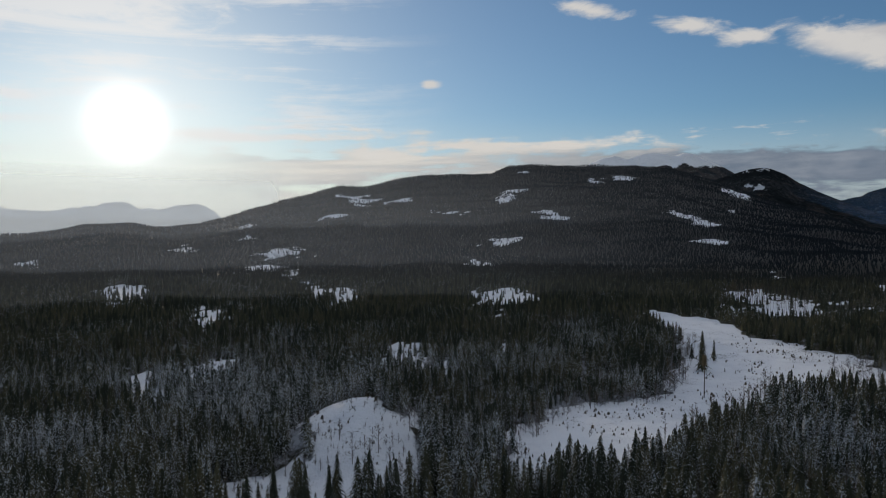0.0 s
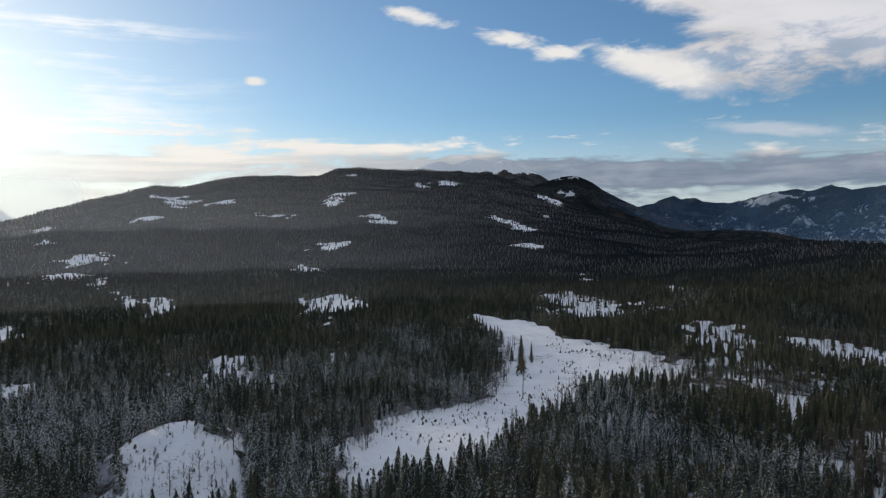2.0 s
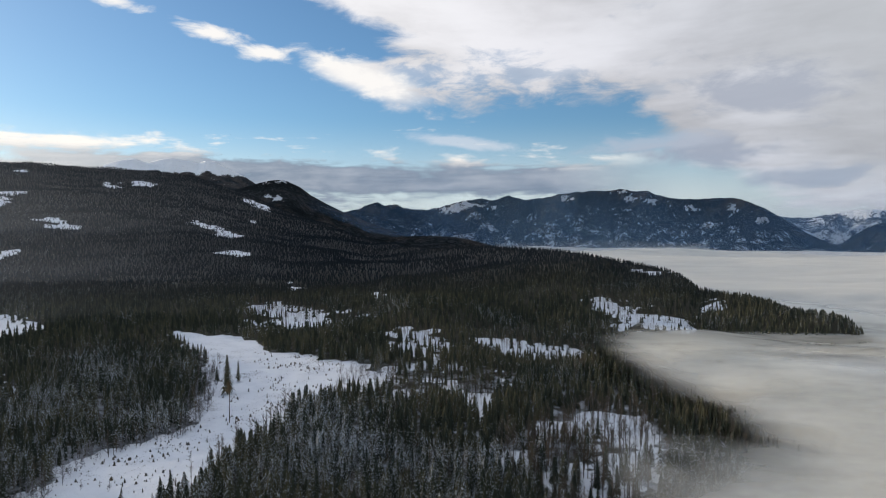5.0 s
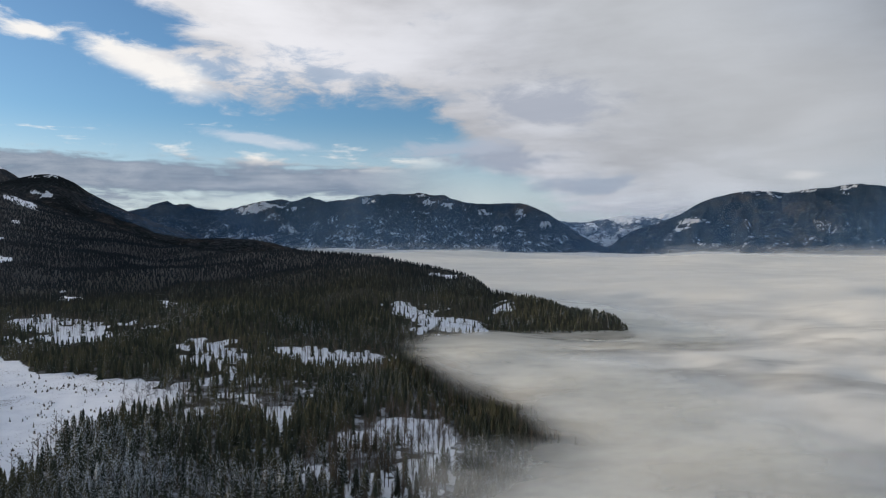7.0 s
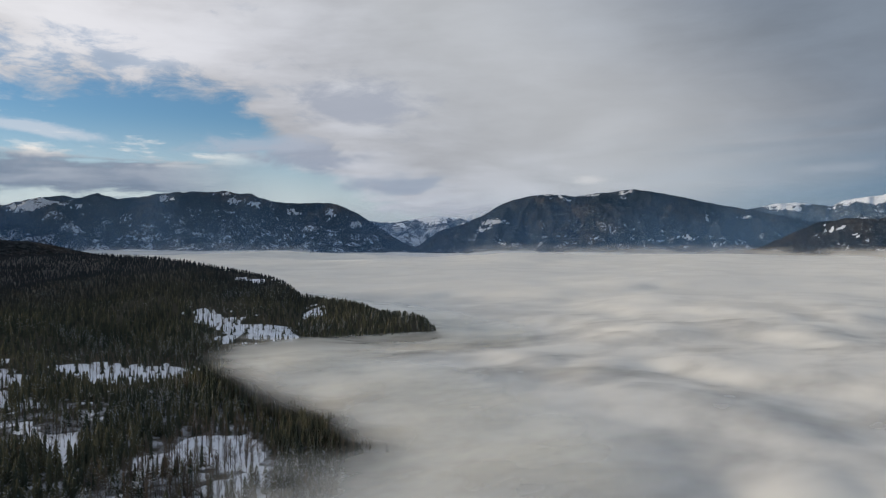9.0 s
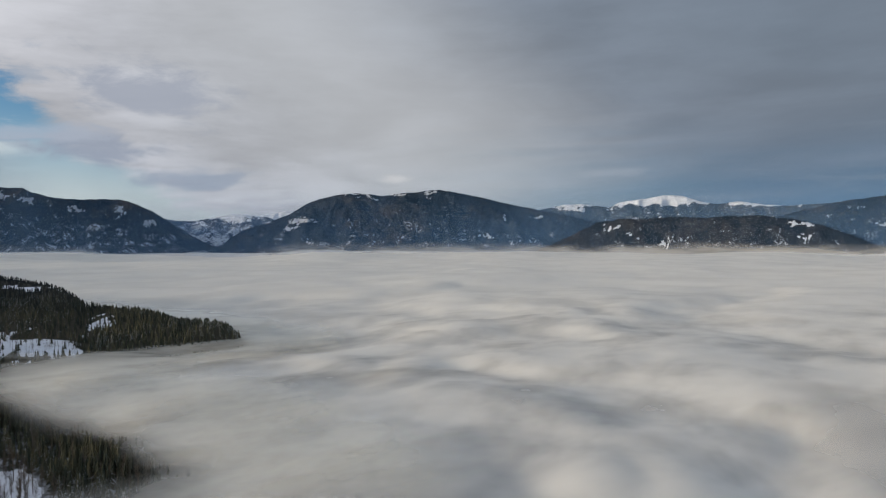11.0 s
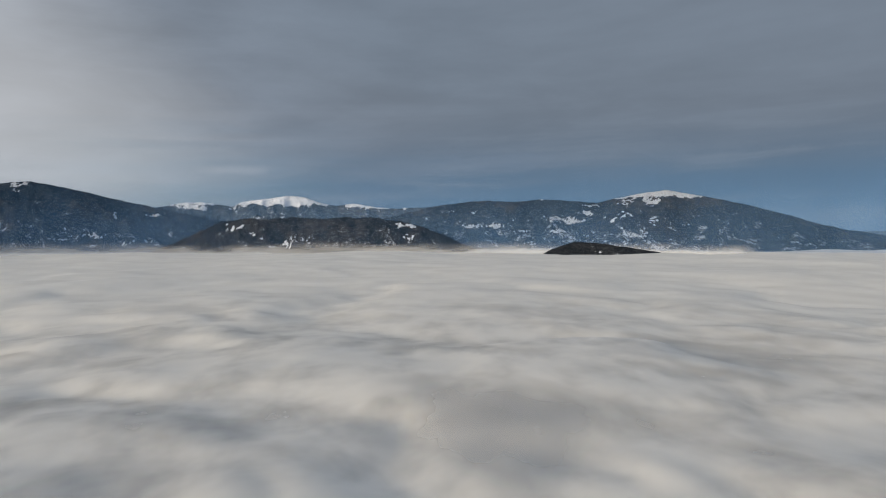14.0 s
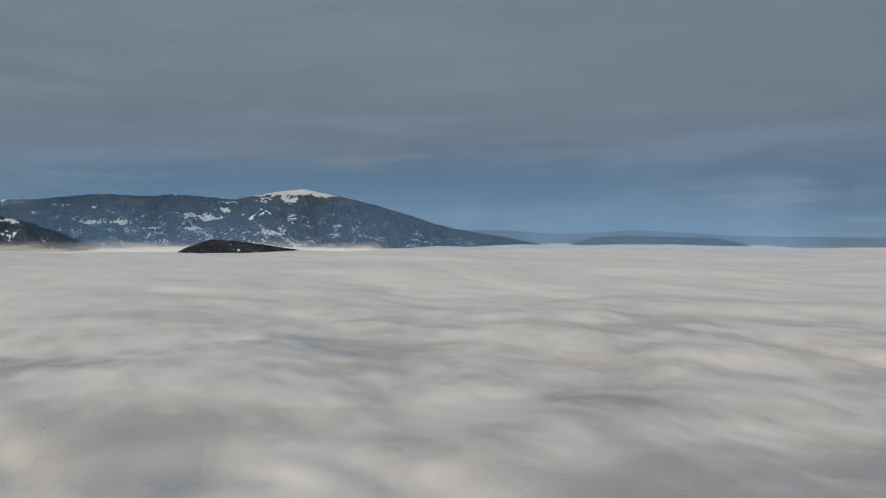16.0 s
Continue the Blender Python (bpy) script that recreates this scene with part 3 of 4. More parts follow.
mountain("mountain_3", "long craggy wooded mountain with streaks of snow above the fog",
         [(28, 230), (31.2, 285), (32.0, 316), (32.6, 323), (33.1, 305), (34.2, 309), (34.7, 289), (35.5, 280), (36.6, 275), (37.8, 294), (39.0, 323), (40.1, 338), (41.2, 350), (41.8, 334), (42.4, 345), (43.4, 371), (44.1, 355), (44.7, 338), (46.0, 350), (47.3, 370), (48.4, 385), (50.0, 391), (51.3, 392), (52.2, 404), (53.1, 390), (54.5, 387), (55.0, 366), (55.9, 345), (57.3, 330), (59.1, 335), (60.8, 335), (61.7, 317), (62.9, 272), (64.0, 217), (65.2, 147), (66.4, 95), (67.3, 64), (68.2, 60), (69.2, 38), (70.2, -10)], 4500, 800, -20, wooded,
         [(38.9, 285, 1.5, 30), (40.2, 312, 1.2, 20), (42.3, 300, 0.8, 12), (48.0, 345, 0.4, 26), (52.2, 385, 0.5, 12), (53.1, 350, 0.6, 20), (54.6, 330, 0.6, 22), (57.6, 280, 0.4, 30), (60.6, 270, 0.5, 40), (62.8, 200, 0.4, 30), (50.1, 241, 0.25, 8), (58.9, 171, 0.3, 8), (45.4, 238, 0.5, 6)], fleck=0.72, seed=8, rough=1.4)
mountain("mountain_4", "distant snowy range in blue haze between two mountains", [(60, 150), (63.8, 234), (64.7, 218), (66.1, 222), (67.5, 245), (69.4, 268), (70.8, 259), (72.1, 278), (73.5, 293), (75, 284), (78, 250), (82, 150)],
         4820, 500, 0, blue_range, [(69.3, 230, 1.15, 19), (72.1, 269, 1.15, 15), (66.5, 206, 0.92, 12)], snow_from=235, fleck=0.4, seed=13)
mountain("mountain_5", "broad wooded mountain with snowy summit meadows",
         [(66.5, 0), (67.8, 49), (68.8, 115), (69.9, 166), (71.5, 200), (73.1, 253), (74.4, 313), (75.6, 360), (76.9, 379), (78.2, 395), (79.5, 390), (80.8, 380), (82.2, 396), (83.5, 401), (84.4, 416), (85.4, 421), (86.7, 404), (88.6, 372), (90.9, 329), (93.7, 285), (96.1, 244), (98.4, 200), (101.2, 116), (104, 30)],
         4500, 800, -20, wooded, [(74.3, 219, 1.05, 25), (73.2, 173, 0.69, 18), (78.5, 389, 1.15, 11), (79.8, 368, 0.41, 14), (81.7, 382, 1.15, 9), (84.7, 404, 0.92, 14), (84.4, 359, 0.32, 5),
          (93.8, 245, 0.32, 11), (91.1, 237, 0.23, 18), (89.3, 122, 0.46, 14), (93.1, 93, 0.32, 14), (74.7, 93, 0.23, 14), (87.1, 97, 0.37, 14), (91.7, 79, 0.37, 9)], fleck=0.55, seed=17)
mountain("mountain_6", "far range with a broad white summit", [(88, 200), (91.6, 271), (94.2, 304), (95.6, 331), (97.0, 335), (99.3, 307), (100.0, 341), (101.2, 356), (102.3, 367), (103.4, 386), (104.8, 377), (106.2, 337), (107.5, 321), (108.8, 335), (110.5, 314), (112.2, 301), (114.7, 313), (116.7, 324), (121, 240)], 4780, 420, 0, snowy, [(103.3, 378, 0.83, 19), (104.9, 370, 1.38, 19), (107.7, 355, 1.38, 11), (111.4, 320, 2.06, 19), (96.3, 307, 1.01, 27), (99.3, 288, 0.37, 10)],
         snow_from=310, fleck=0.4, seed=23, rough=0.7, carve=0.6)
mountain("mountain_7", "low wooded foothill with a snowy meadow rising out of fog", [(92.5, 18), (93.7, 46), (95.6, 99), (97.0, 144), (98.4, 185), (100.2, 200), (102.1, 197), (103.9, 208), (106.2, 204), (108.4, 209), (110.5, 208), (112.7, 190), (114.3, 164), (116.4, 114), (117.9, 67), (118.7, 51), (120, 10)],
         3640, 260, -10, near_hill, [(113, 173, 1.05, 13), (113.4, 109, 0.32, 10), (103.6, 72, 0.55, 24), (109.2, 277, 0.18, 13), (99.3, 165, 0.6, 13), (101.2, 114, 0.18, 13)], fleck=0.36, seed=29)
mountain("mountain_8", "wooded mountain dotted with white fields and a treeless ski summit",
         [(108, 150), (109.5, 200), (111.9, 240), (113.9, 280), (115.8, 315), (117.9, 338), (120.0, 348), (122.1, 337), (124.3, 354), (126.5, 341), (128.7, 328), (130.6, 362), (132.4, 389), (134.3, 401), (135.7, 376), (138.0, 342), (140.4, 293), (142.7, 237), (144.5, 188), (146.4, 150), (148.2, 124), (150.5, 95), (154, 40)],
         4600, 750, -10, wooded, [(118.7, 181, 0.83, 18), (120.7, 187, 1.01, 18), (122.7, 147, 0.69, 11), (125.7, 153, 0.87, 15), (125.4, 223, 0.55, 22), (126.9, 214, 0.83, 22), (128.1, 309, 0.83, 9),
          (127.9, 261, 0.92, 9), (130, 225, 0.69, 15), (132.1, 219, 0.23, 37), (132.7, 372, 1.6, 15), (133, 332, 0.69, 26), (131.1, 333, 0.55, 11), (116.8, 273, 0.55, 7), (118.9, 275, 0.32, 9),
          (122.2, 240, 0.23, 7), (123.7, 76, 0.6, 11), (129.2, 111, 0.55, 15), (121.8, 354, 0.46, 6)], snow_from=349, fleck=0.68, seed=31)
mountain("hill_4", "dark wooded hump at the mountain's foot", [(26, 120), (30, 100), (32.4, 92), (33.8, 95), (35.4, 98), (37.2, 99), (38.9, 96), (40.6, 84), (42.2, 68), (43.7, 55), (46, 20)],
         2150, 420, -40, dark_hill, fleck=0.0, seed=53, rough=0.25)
mountain("hill_1", "small wooded hilltop standing out of the fog like an island", [(124.2, 20), (125.2, 52), (127, 84), (128.9, 78), (131.2, 60), (133.5, 38), (135, 15)], 3340, 140, 0, near_hill, [(128.9, 40, 0.2, 10)], seed=37, rough=0.5)
mountain("mountain_10", "brown-grey wooded cone with snowy strips before the ski mountain", [(124, 10), (125.1, 46), (126.5, 123), (127.8, 164), (129.7, 233), (130.8, 261), (131.7, 255), (132.9, 227), (134.3, 182), (137.1, 124), (140.4, 68), (142, 20)],
         4200, 420, -10, near_hill, [(130.2, 215, 0.3, 25), (131.0, 238, 0.5, 8), (133.2, 200, 0.25, 26), (136.3, 105, 0.7, 10), (128.0, 110, 0.4, 8)], fleck=0.55, seed=59)
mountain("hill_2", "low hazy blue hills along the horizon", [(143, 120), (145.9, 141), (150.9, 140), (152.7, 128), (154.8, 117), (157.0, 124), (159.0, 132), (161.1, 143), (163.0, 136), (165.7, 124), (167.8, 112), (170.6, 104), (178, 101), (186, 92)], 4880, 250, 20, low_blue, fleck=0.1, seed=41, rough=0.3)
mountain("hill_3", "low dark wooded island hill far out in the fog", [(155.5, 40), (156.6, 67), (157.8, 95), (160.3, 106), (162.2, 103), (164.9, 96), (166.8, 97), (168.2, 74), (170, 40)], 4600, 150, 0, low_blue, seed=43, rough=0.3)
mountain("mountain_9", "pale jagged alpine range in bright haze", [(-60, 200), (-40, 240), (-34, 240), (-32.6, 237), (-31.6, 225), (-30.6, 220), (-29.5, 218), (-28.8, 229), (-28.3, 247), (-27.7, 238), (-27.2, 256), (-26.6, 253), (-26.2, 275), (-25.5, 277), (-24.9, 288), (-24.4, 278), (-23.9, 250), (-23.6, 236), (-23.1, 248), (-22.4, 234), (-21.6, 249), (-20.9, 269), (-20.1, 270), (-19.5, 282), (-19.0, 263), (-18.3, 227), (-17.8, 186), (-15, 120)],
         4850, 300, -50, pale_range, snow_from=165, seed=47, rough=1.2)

# ---------------------------------------------------------------- the sea of fog
def fog_top(x, y, fold=1.0):
    """Height of the fog; billows with round tops, smoothed out by a smaller fold."""
    r = np.hypot(x, y)
    wx = x + 170 * (fractal(x / 260, y / 260, 57, 3) - 0.5) + 40 * (fractal(x / 70, y / 70, 53, 2) - 0.5)
    wy = y + 170 * (fractal(x / 260, y / 260, 59, 3) - 0.5) + 40 * (fractal(x / 70, y / 70, 55, 2) - 0.5)
    u, v = wx * 0.8 - wy * 0.6, wy * 0.8 + wx * 0.6
    puffs = np.sqrt((2 * fractal(u / 270, v / 220, 63, 3, 0.45) - 1) ** 2 + 0.006)
    knobs = np.sqrt((2 * fractal(u / 95, v / 85, 61, 2, 0.4) - 1) ** 2 + 0.02)
    wide = fractal(u / 620, v / 430, 65, 2, 0.45)
    puffs = (1 - (1 - np.clip(puffs * 1.6, 0, 1)) ** 2 - 0.6) * 11 * fold * (0.35 + 0.65 * step(2400, 400, r))
    knobs = (1 - (1 - np.clip(knobs * 1.6, 0, 1)) ** 2 - 0.6) * 2.0 * fold * (0.3 + 0.7 * step(1900, 400, r))
    az = np.degrees(np.arctan2(x, y))
    # it lies lower round the tip of the headland and at the end of the long mountain
    dip = 14 * step(230, 70, np.hypot(x - 655, y - 250)) + 16 * step(56, 62, az) * step(75, 70, az) * step(2000, 3200, r)
    return 4 + 0.0088 * r - dip + puffs + knobs + (wide - 0.5) * np.minimum(14 + 0.010 * r, 30)


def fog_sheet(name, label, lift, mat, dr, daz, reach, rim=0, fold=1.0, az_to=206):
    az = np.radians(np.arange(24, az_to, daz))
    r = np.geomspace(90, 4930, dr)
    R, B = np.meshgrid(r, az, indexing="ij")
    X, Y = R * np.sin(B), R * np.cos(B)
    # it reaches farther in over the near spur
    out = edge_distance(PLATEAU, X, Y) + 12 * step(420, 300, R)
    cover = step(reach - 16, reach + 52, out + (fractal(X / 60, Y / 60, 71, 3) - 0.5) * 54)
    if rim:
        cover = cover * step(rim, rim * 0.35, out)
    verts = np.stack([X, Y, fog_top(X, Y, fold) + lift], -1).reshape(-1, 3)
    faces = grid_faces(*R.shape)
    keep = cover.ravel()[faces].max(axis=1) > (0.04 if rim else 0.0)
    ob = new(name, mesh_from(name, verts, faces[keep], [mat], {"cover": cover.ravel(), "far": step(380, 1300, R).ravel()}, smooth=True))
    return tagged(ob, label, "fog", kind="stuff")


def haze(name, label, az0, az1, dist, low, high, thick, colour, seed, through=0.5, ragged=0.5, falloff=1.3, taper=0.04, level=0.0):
    """An upright see-through sheet, thinning upwards, that stands in for mist or hazy air."""
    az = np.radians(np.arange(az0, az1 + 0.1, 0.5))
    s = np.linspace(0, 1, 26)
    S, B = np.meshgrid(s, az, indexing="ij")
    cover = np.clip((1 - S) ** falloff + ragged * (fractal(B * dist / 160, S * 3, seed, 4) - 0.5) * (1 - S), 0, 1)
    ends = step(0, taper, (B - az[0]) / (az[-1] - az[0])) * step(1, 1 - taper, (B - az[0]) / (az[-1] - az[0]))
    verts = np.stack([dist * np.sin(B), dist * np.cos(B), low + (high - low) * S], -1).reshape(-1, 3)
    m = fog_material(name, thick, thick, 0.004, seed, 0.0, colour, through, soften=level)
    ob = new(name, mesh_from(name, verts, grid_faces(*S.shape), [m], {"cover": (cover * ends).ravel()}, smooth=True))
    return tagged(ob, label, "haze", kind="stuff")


# the lower sheet's greyer colour paints the shade deep in the fog
fog_sheet("fog_bank", "soft grey-white sea of fog filling the valley", -5.0, fog_material("shaded_fog_body", 0.70, 1.0, 0.0034, 1.0, detail=2, colour=(0.76, 0.74, 0.705), through=0.34, tear=0.16), 300, 0.7, -5)
fog_sheet("fog_layer", "soft bright upper layer of the valley fog", 0.0, fog_material("fog_deck", 0.15, 0.85, 0.0062, 5.0, 0.4, detail=3, tear=0.75, through=0.30, colour=(0.95, 0.915, 0.84)), 300, 0.7, -1)
for lift, most, reach in ((2.0, 0.55, -10), (8.5, 0.50, -15)):
    fog_sheet("fog_veil", "thin drifting wisps at the rim of the fog", lift, fog_material("fog_thin", most * 0.4, most, 0.012, lift, 0.9), 300, 0.7, reach, 150, fold=0.6, az_to=100)

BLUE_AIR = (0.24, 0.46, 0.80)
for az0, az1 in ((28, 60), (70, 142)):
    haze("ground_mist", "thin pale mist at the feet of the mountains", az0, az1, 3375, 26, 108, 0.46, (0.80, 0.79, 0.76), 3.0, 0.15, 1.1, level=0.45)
# sheets added to paint aerial haze over the slopes and ranges behind them
haze("valley_haze_sheet", "added blue sheet that paints haze in front of the mountains", 24, 178, 3670, 10, 800, 0.21, BLUE_AIR, 7.0)
haze("near_haze_sheet", "added faint blue sheet that paints haze over the foothills", 76, 142, 3385, 10, 500, 0.10, BLUE_AIR, 8.0, taper=0.3)
haze("far_haze_sheet", "added blue sheet that paints haze in front of the farthest ranges", 56, 186, 4610, 0, 620, 0.34, (0.34, 0.50, 0.72), 9.0)
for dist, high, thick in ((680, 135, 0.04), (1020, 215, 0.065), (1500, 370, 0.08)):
    haze("slope_haze", "added pale sheet that paints sunlit haze over the forest and the mountain", -112, 48, dist, -10, high, thick, (0.70, 0.80, 0.95), dist / 100, 0.7, 0.2, 0.5, 0.42)
haze("sun_haze_sheet", "added bright sheet that paints haze below the sun", -64, -12, 2700, -20, 330, 0.66, (0.66, 0.77, 0.92), 11.0, 0.7, 0.2, 0.35)


# ---------------------------------------------------------------- trees
def spruce_crown(tiers, points, seed, slim=0.13, bare=0.05):
    """A crown of height 1: drooping jagged whorls of branches."""
    rng = np.random.default_rng(seed)
    verts, faces = [], []
    for k in range(tiers):
        u = k / tiers
        z = bare + (1 - bare) * u ** 0.92
        rad = slim * (1 - u) ** 0.8 * (0.8 + 0.4 * rng.random()) + 0.012
        gap = (1 - bare) / tiers
        turn, lean = rng.random() * 6.3, (rng.random(2) - 0.5) * 0.012
        base = len(verts)
        verts.append((lean[0], lean[1], z + gap * 1.35))
        for j in range(points * 2):
            a = turn + j * math.pi / points
            tip = j % 2 == 0
            q = rad * ((0.78 + 0.5 * rng.random()) if tip else (0.34 + 0.22 * rng.random()))
            verts.append((q * math.cos(a) + lean[0], q * math.sin(a) + lean[1], z - (q * 0.42 if tip else -gap * 0.25)))
        for j in range(points * 2):
            faces.append((base, base + 1 + j, base + 1 + (j + 1) % (points * 2)))
    return np.array(verts), np.array(faces)


def bare_crown(twigs, seed, low=0.3, thick=1.0):
    """A leafless crown of height 1: a stem and thin upswept branches."""
    rng = np.random.default_rng(seed)
    verts, faces = [], []

    def stick(a, b, w):
        k = len(verts)
        side = np.array([b[1] - a[1], a[0] - b[0], 0.0])
        side = side / (np.linalg.norm(side) + 1e-6) if np.linalg.norm(side) > 1e-4 else np.array([1.0, 0, 0])
        other = np.array([-side[1], side[0], 0.3])
        for v in (a + side * w, a - side * w * 0.5 + other * w, a - side * w * 0.5 - other * w, b):
            verts.append(tuple(v))
        faces.extend([(k, k + 1, k + 3), (k + 1, k + 2, k + 3), (k + 2, k, k + 3)])

    stick(np.array([0, 0, 0.0]), np.array([0, 0, 1.0]), 0.011)
    for _ in range(twigs):
        z = low + (0.96 - low) * rng.random() ** 0.8
        a = rng.random() * 6.3
        reach = (1.08 - z) * (0.20 + 0.16 * rng.random())
        root = np.array([0, 0, z])
        end = root + np.array([math.cos(a) * reach, math.sin(a) * reach, reach * (0.5 + 0.6 * rng.random())])
        stick(root, end, 0.006 * thick)
        for _ in range(2):
            mid = root + (end - root) * (0.35 + 0.4 * rng.random())
            stick(mid, mid + np.array([(rng.random() - 0.5), (rng.random() - 0.5), 0.5]) * reach * 0.6, 0.004 * thick)
    return np.array(verts), np.array(faces)


def spread(lo, hi, gap, rng, az_lo=-36, az_hi=74):
    """Jittered places between two distances."""
    n = int(2 * hi / gap)
    gx, gy = np.meshgrid(np.arange(n) * gap - hi, np.arange(int(1.3 * hi / gap)) * gap - 0.3 * hi)
    x = gx.ravel() + (rng.random(gx.size) - 0.5) * gap * 1.1
    y = gy.ravel() + (rng.random(gx.size) - 0.5) * gap * 1.1
    r, az = np.hypot(x, y), np.degrees(np.arctan2(x, y))
    keep = (r >= lo) & (r < hi) & (az > az_lo) & (az < az_hi)
    return x[keep], y[keep]


def forest_places(lo, hi, gap, rng):
    x, y = spread(lo, hi, gap, rng)
    z = land(x, y)
    thin = fractal(x / 45, y / 45, 83, 3)
    chance = np.where(inside(SPUR, x, y), 0.5 * step(0.42, 0.62, thin), np.where(inside(STAND, x, y), 0.16, 0.55 + 0.9 * thin))
    stray = (rng.random(x.size) < np.where(np.hypot(x, y) > 950, 0.22, 0.14)) & (np.hypot(x, y) > 330)
    grow = ((openness(x, y) < 0.35 + 0.25 * (rng.random(x.size) - 0.5)) | stray & ~inside(CLEARING, x, y)) & (rng.random(x.size) < chance)
    grow &= z > -22
    far = np.interp(np.degrees(np.arctan2(x, y)), [c[0] for c in CREST], [c[1] for c in CREST])
    grow &= np.hypot(x, y) < far + 90
    return x[grow], y[grow], z[grow]


def frost_at(x, y):
    r = np.hypot(x, y)
    return np.clip(0.12 + step(620, 300, r) * (0.45 - 0.25 * step(28, 40, np.degrees(np.arctan2(x, y)))) + step(60, -80, x) * step(560, 330, r) * 0.25 + step(13, 28, np.degrees(np.arctan2(x, y))) * step(330, 240, r) * 0.2 + (fractal(x / 50, y / 50, 91, 3) - 0.5) * 1.5, 0, 1)


def wood(name, label, templates, x, y, z, tall, mat, rng, wide=None):
    """Many trees joined in one mesh."""
    verts, faces, tints, frosts, remoteness = [], [], [], [], []
    pick, start = rng.integers(0, len(templates), x.size), 0
    tint, frost = rng.random(x.size), frost_at(x, y)
    wide = np.ones(x.size) * (0.95 + 0.45 * rng.random(x.size)) if wide is None else wide
    for k, (tv, tf) in enumerate(templates):
        m = pick == k
        n = int(m.sum())
        if not n:
            continue
        a, s = rng.random(n) * 6.283, tall[m]
        ca, sa, w = np.cos(a), np.sin(a), wide[m]
        vx = (tv[None, :, 0] * ca[:, None] - tv[None, :, 1] * sa[:, None]) * (s * w)[:, None] + x[m][:, None]
        vy = (tv[None, :, 0] * sa[:, None] + tv[None, :, 1] * ca[:, None]) * (s * w)[:, None] + y[m][:, None]
        vz = tv[None, :, 2] * s[:, None] + z[m][:, None]
        verts.append(np.stack([vx, vy, vz], -1).reshape(-1, 3))
        faces.append((tf[None] + (np.arange(n) * len(tv))[:, None, None] + start).reshape(-1, 3))
        tints.append(np.repeat(tint[m], len(tv)))
        frosts.append(np.repeat(frost[m], len(tv)))
        remoteness.append(np.repeat(step(620, 1100, np.hypot(x, y))[m], len(tv)))
        start += n * len(tv)
    ob = new(name, mesh_from(name, np.concatenate(verts), np.concatenate(faces), [mat], {"tint": np.concatenate(tints), "frost": np.concatenate(frosts), "far": np.concatenate(remoteness)}))
    return tagged(ob, label, "forest", kind="stuff")


def part(name, me, parent, label=""):
    ob = new(name, me)
    ob.parent = parent
    return tagged(ob, label)


def stem(seed, tall, foot, top=0.15, sides=6, rings=5):
    """A tapered, slightly bent trunk."""
    rng = np.random.default_rng(seed)
    bend = np.cumsum((rng.random((rings, 2)) - 0.5) * foot * 0.9, axis=0)
    bend[0] = 0
    verts = [(math.cos(a) * q + bend[k][0], math.sin(a) * q + bend[k][1], tall * k / (rings - 1) - (0.4 if k == 0 else 0))
             for k, q in ((k, foot * (1 - (1 - top) * k / (rings - 1))) for k in range(rings)) for a in (j * 2 * math.pi / sides for j in range(sides))]
    return mesh_from("trunk", np.array(verts), grid_faces(rings, sides, closed=True), [bark_mat], smooth=True)


def leafy(name, shape, tall, mat, tint, frost):
    v, f = shape
    n = len(v)
    return mesh_from(name, v * tall, f, [mat], {"tint": np.full(n, tint), "frost": np.full(n, frost)})


def make_spruce(seed, tall, slim, frost, label):
    root = tagged(new("spruce_tree"), label, "tree", "spruces on the near slope")
    part("trunk", stem(seed, tall * 0.8, tall * 0.011), root)
    part("crown", leafy("crown", spruce_crown(16, 7, seed, slim, 0.07), tall, needle_mat, 0.3, frost), root)
    return root


def make_bare(seed, tall, tint, label, low=0.3, twigs=38):
    root = tagged(new("bare_tree"), label, "tree", "leafless trees on the spur")
    part("trunk", stem(seed, tall * 0.8, tall * 0.013), root)
    part("crown", leafy("crown", bare_crown(twigs, seed, low, 1.6), tall, twig_mat, tint, 0.0), root)
    return root


def plant(kinds, places, rng, low=0.8, high=1.25):
    """Sets out copies of a few trees; the first of each kind takes one of the first places itself."""
    for i, (x, y, z) in enumerate(places):
        k = i if i < len(kinds) else int(rng.integers(0, len(kinds)))
        m = pose(x, y, z, 0, 0, rng.random() * 360) @ Matrix.Scale(low + (high - low) * rng.random(), 4)
        if i < len(kinds):
            kinds[k].matrix_basis = m
        else:
            copy_thing(kinds[k], m)


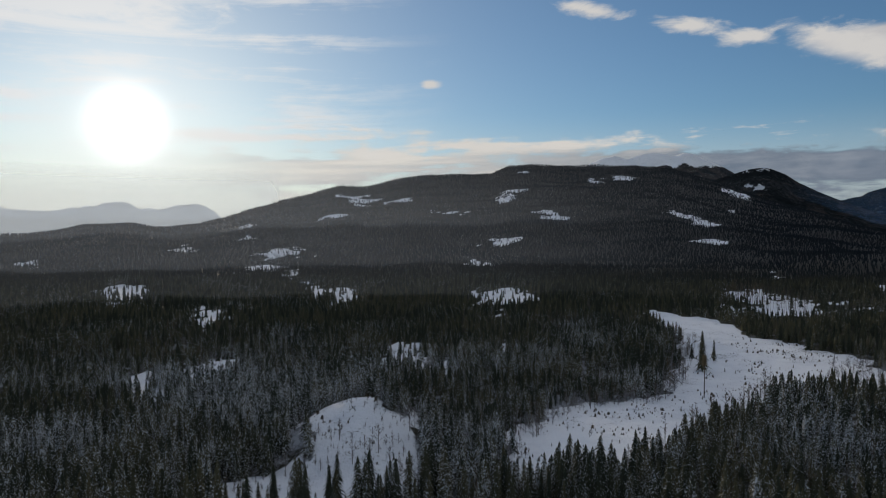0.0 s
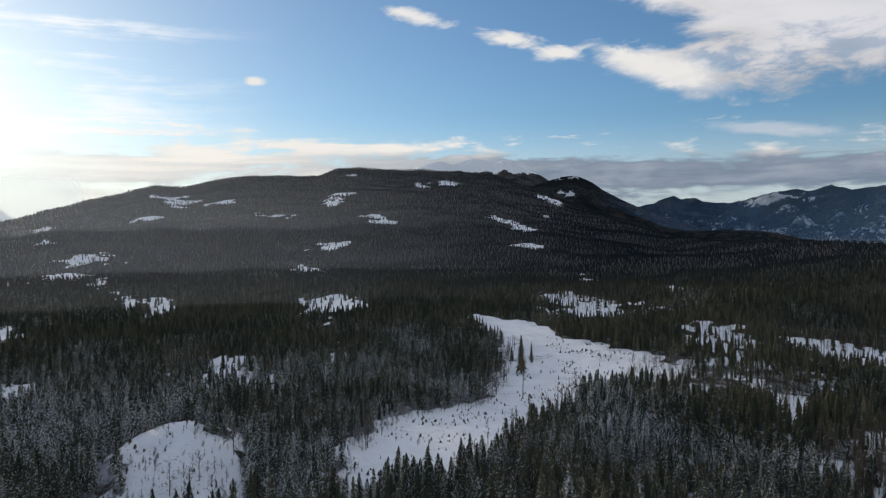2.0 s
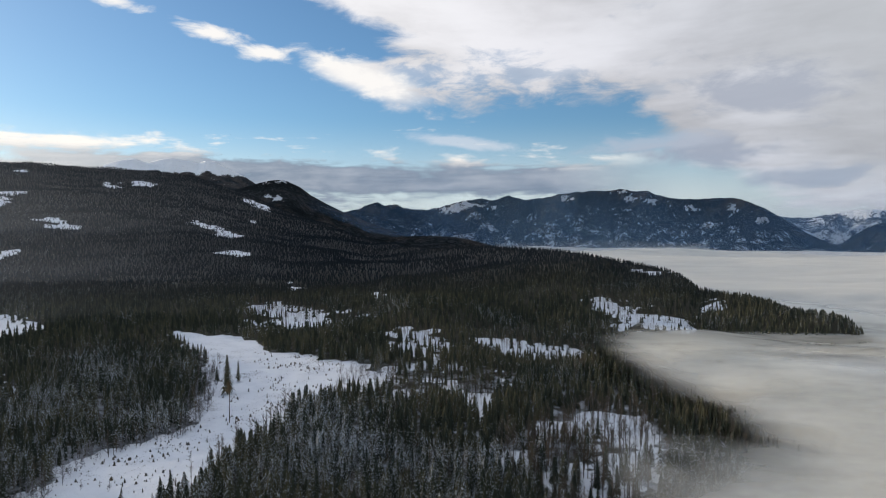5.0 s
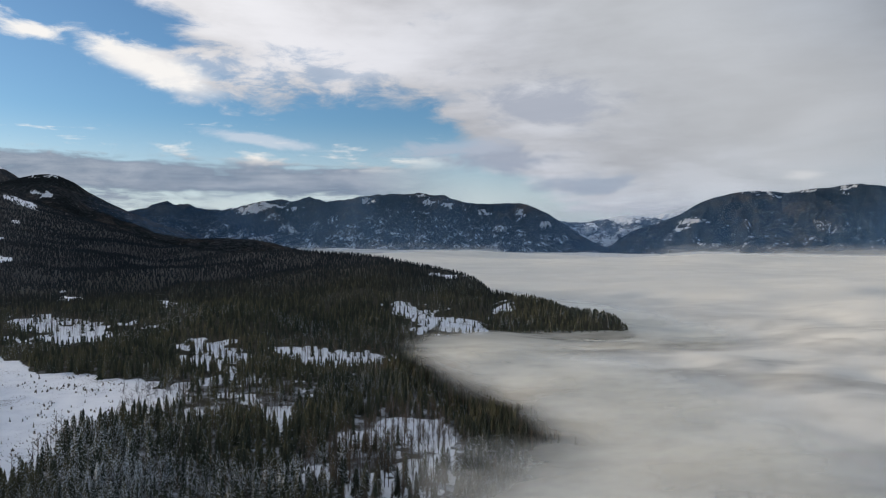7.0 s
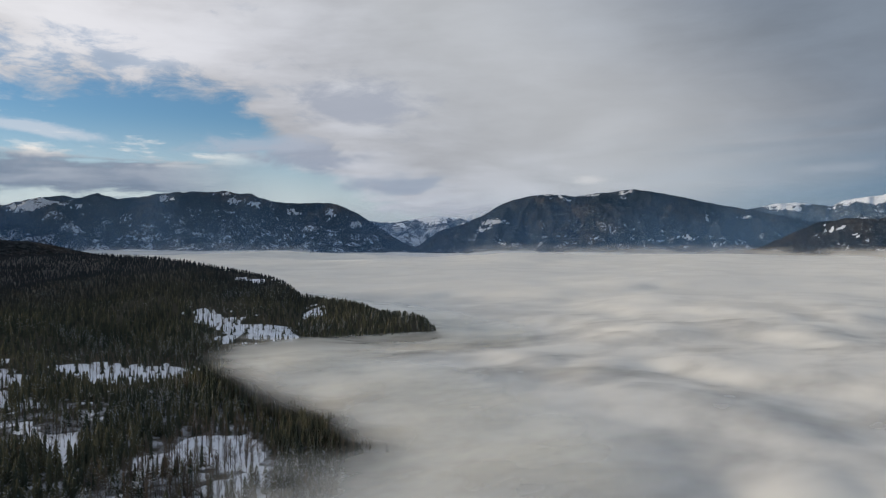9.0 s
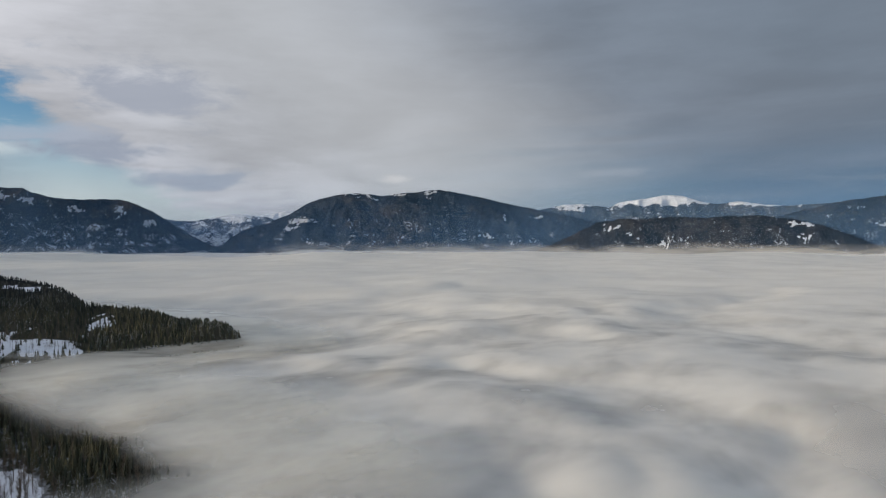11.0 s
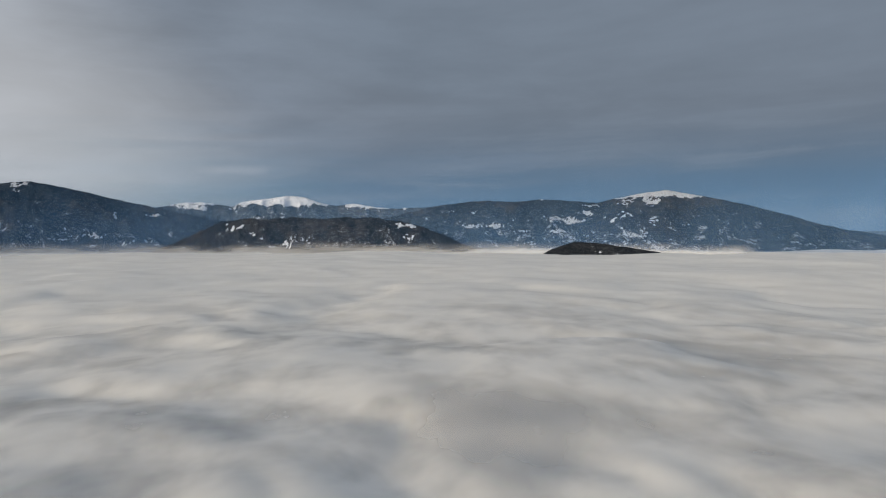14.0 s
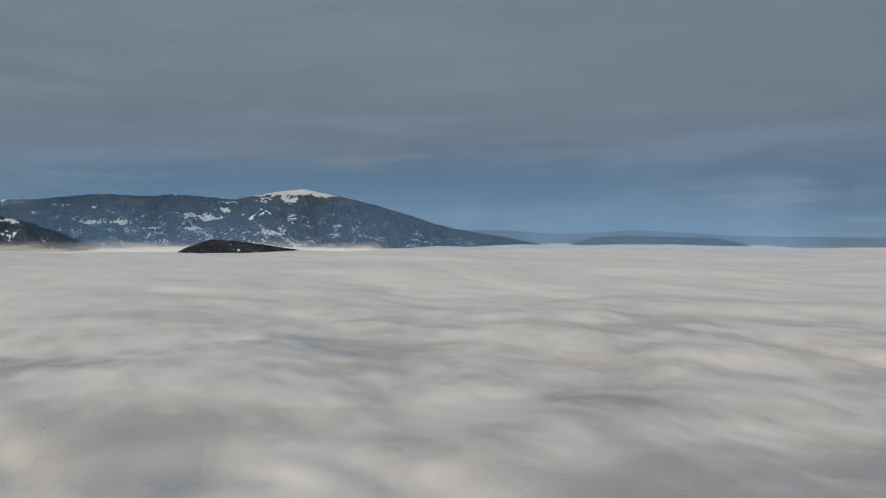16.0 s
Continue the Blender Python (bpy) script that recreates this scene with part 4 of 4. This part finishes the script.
rng = np.random.default_rng(7)
fine_set = [spruce_crown(11, 7, 100 + k, 0.16 + 0.014 * k) for k in range(6)]
good_set = [spruce_crown(6, 5, 150 + k, 0.18 + 0.014 * k) for k in range(5)]
mid_set = [spruce_crown(3, 4, 200 + k, 0.25) for k in range(4)]
far_set = [spruce_crown(2, 3, 300 + k, 0.30) for k in range(3)]
dot_set = [spruce_crown(1, 3, 400 + k, 0.34) for k in range(3)]
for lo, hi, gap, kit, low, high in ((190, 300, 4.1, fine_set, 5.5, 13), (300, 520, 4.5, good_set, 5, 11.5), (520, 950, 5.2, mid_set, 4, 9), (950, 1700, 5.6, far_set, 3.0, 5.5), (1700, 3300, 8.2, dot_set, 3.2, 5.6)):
    x, y, z = forest_places(lo, hi, gap, rng)
    stand = np.clip((fractal(x / 45, y / 45, 97, 2) - 0.5) * 1.5 + 0.5, 0, 1)
    tall = low + (high - low) * np.clip(0.55 * stand * 1.3 + 0.5 * rng.random(x.size), 0, 1.15)
    if lo == 520:
        tall = tall * (1 - 0.12 * step(680, 950, np.hypot(x, y)))
    if lo == 190:
        # the nearest trees stand singly
        order = np.argsort(np.hypot(x, y) + 60 * (np.abs(np.degrees(np.arctan2(x, y)) - 15) > 45))
        first, rest = order[:290], order[290:]
        kinds = [make_spruce(500 + k, 11.0, 0.17 + 0.016 * (k % 4), 0.15 + 0.12 * k, "young dark spruce with rime on its drooping branches") for k in range(6)]
        plant(kinds, list(zip(x[first], y[first], z[first])), rng, 0.7, 1.35)
        x, y, z, tall = x[rest], y[rest], z[rest], tall[rest]
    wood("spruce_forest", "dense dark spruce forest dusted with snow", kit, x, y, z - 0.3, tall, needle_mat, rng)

# the lone larch in the clearing, bare up to a thin yellow-brown top
larch = tagged(new("larch_tree"), "tall lone larch with bare trunk and sparse yellow-brown top", "tree")
lx, ly = 124, 327
larch.matrix_basis = pose(lx, ly, float(land(np.array(lx), np.array(ly))))
part("trunk", stem(900, 19, 0.26, 0.4), larch)
part("crown", leafy("crown", bare_crown(110, 901, 0.66, 2.2), 21.0, larch_mat, 1.0, 0.0), larch)
tall_pair = [make_spruce(910, 22, 0.19, 0.1, "tall slender dark spruce that stands alone in the clearing"), make_spruce(911, 13, 0.15, 0.1, "slender dark spruce that stands alone in the clearing")]
for ob, (px, py) in zip(tall_pair, ((144, 383), (160, 407))):
    ob.matrix_basis = pose(px, py, float(land(np.array(px), np.array(py))))

# leafless wood on the spur and along the edges of the glades
x, y = spread(150, 480, 4.4, rng, 20, 72)
edge = (openness(x, y) > 0.02) & (openness(x, y) < 0.6) & (x > 180)
keep = (inside(SPUR, x, y) & (rng.random(x.size) < 0.95)) | (edge & (rng.random(x.size) < 0.6)) | ((edge_distance(PLATEAU, x, y) > -22) & (x > 225) & (y < 330) & (rng.random(x.size) < 0.35))
keep &= edge_distance(PLATEAU, x, y) < 14
pick = rng.permutation(np.nonzero(keep)[0])[:300]
x, y = x[pick], y[pick]
kinds = [make_bare(600 + k, 12.0, 0.15 + 0.15 * k, "leafless grey-brown tree on snowy slope") for k in range(5)]
plant(kinds, list(zip(x, y, land(x, y))), rng, 0.75, 1.25)

# the thin stand of pines, branchless below
x, y = spread(280, 520, 4.8, rng, 25, 55)
keep = inside(STAND, x, y) & (rng.random(x.size) < 0.6)
x, y = x[keep], y[keep]
pines = []
for k in range(4):
    root = tagged(new("pine_tree"), "tall slim pine with bare trunk on snowy ground", "tree", "pines beside the clearing")
    part("trunk", stem(640 + k, 13.0, 0.17, 0.3), root)
    part("crown", leafy("crown", spruce_crown(7, 6, 650 + k, 0.10, 0.60), 15.5, needle_mat, 0.25 * k, 0.1), root)
    pines.append(root)
plant(pines, list(zip(x, y, land(x, y))), rng, 0.7, 1.1)

# slim branchless trunks that stand in the snow at the upper edges of the glades
x, y = spread(330, 760, 4.0, rng, 20, 66)
rim = openness(x, y)
keep = (rim > 0.12) & (openness(x - 0.03 * x, y - 0.03 * y) > rim - 0.02) & (rng.random(x.size) < 0.45) & ~inside(CLEARING, x, y)
keep |= (rim > 0.5) & (rng.random(x.size) < 0.24) & ~inside(CLEARING, x, y)
x, y = x[keep], y[keep]
wood("trunk_stand", "slim bare trunks standing in snow at the glades' edges", [bare_crown(9, 760 + k, 0.55, 2.4) for k in range(4)], x, y, land(x, y), 8 + 6 * rng.random(x.size), twig_mat, rng, 0.8 + 0.5 * rng.random(x.size))

# brushwood in brown tones between the spruces and along the rim of the clearing
x, y = spread(130, 560, 6.0, rng)
rim = edge_distance(CLEARING, x, y)
keep = (openness(x, y) < 0.3) & ((fractal(x / 40, y / 40, 131, 2) > 0.60) & (rng.random(x.size) < 0.5))
keep |= (rim > -9) & (rim < 5) & (x < 165) & (y > 255) & (fractal(x / 25, y / 25, 133, 2) > 0.40)
x, y = x[keep], y[keep]
wood("bare_wood", "leafless brown larches and birches among the spruces", [bare_crown(11, 700 + k, 0.12, 2.6) for k in range(4)], x, y, land(x, y), 6 + 6 * rng.random(x.size), twig_mat, rng)

# grey brush that fringes the clearing and the glades
x, y = spread(170, 470, 3.4, rng, -30, 48)
rim = openness(x, y)
keep = (rim > 0.03) & (rim < 0.85) & (fractal(x / 20, y / 20, 137, 2) > 0.42)
border = edge_distance(CLEARING, x, y)
keep |= (border < 0) & (np.degrees(np.arctan2(x, y)) > 29.3) & (np.hypot(x, y) < 500) & (rng.random(x.size) < 0.42)
keep |= (border > -8) & (border < 5) & (y - 220 > 1.25 * (x - 21)) & (fractal(x / 16, y / 16, 139, 2) > 0.36)
x, y = x[keep], y[keep]
wood("bare_brush", "grey leafless brush along the rims of the clearings", [bare_crown(12, 740 + k, 0.04, 4.5) for k in range(4)], x, y, land(x, y), 2 + 4.5 * rng.random(x.size), rimed_mat, rng, 1.5 + 0.6 * rng.random(x.size))

# low twiggy scrub that pokes out of the open snow
x, y = spread(150, 520, 2.9, rng)
keep = (openness(x, y) > 0.55) & (fractal(x / 13, y / 13, 151, 3) + 0.22 * rng.random(x.size) > 0.70)
x, y = x[keep], y[keep]
wood("scrub", "low brown scrub and brash poking out of the snow", [spruce_crown(2, 5, 720 + k, 0.42, 0.0) for k in range(4)], x, y, land(x, y), 0.3 + 1.1 * rng.random(x.size) ** 2, twig_mat, rng, 1.2 + 1.2 * rng.random(x.size))

# bushes in clusters over the knoll and the rim of the clearing
x, y = spread(180, 420, 3.2, rng, -25, 40)
edge = np.minimum(edge_distance(KNOLL, x, y), edge_distance(CLEARING, x, y))
keep = (edge < 6) & (fractal(x / 11, y / 11, 161, 2) + 0.10 * rng.random(x.size) > np.where(edge_distance(KNOLL, x, y) < 6, 0.62, np.where(edge > -9, 0.62, 0.78)))
pick = np.nonzero(keep)[0][:260]
bushes = []
for k in range(4):
    root = tagged(new("bare_bush"), "leafless dark bush poking out of the snow", "bush", "bushes on the open snow")
    part("crown", leafy("crown", bare_crown(30, 860 + k, 0.03, 3.0), 2.6, twig_mat, 0.2 * k, 0.0), root)
    bushes.append(root)
plant(bushes, list(zip(x[pick], y[pick], land(x[pick], y[pick]))), rng, 0.5, 1.5)

# slim bare trees on the knoll
knoll_trees = [make_bare(880 + k, 9.5, 0.3, "slim leafless tree on the snowy knoll", 0.35, 30) for k in range(3)]
spots = np.array([(-30, 226), (-24, 224), (-22, 232), (-10, 214), (-44, 218), (-36, 238), (-27, 212), (-17, 218), (-12, 246), (-52, 226)], float)
plant(knoll_trees, [(px, py, float(land(px, py))) for px, py in spots], rng, 0.7, 1.2)

# seedlings on the open snow
x, y = spread(150, 470, 5.5, rng)
keep = (openness(x, y) > 0.6) & (fractal(x / 30, y / 30, 141, 2) + 0.35 * rng.random(x.size) > 0.58)
pick = rng.permutation(np.nonzero(keep)[0])[:90]
seedlings = []
for k in range(4):
    root = tagged(new("spruce_seedling"), "small dark spruce seedling standing in open snow", "young tree", "seedlings in the clearing")
    part("crown", leafy("crown", spruce_crown(5, 6, 800 + k, 0.30, 0.0), 1.9, needle_mat, 0.2, 0.0), root)
    part("trunk", stem(820 + k, 0.9, 0.05, sides=4, rings=2), root)
    seedlings.append(root)
plant(seedlings, list(zip(x[pick], y[pick], land(x[pick], y[pick]))), rng, 0.3, 1.25)
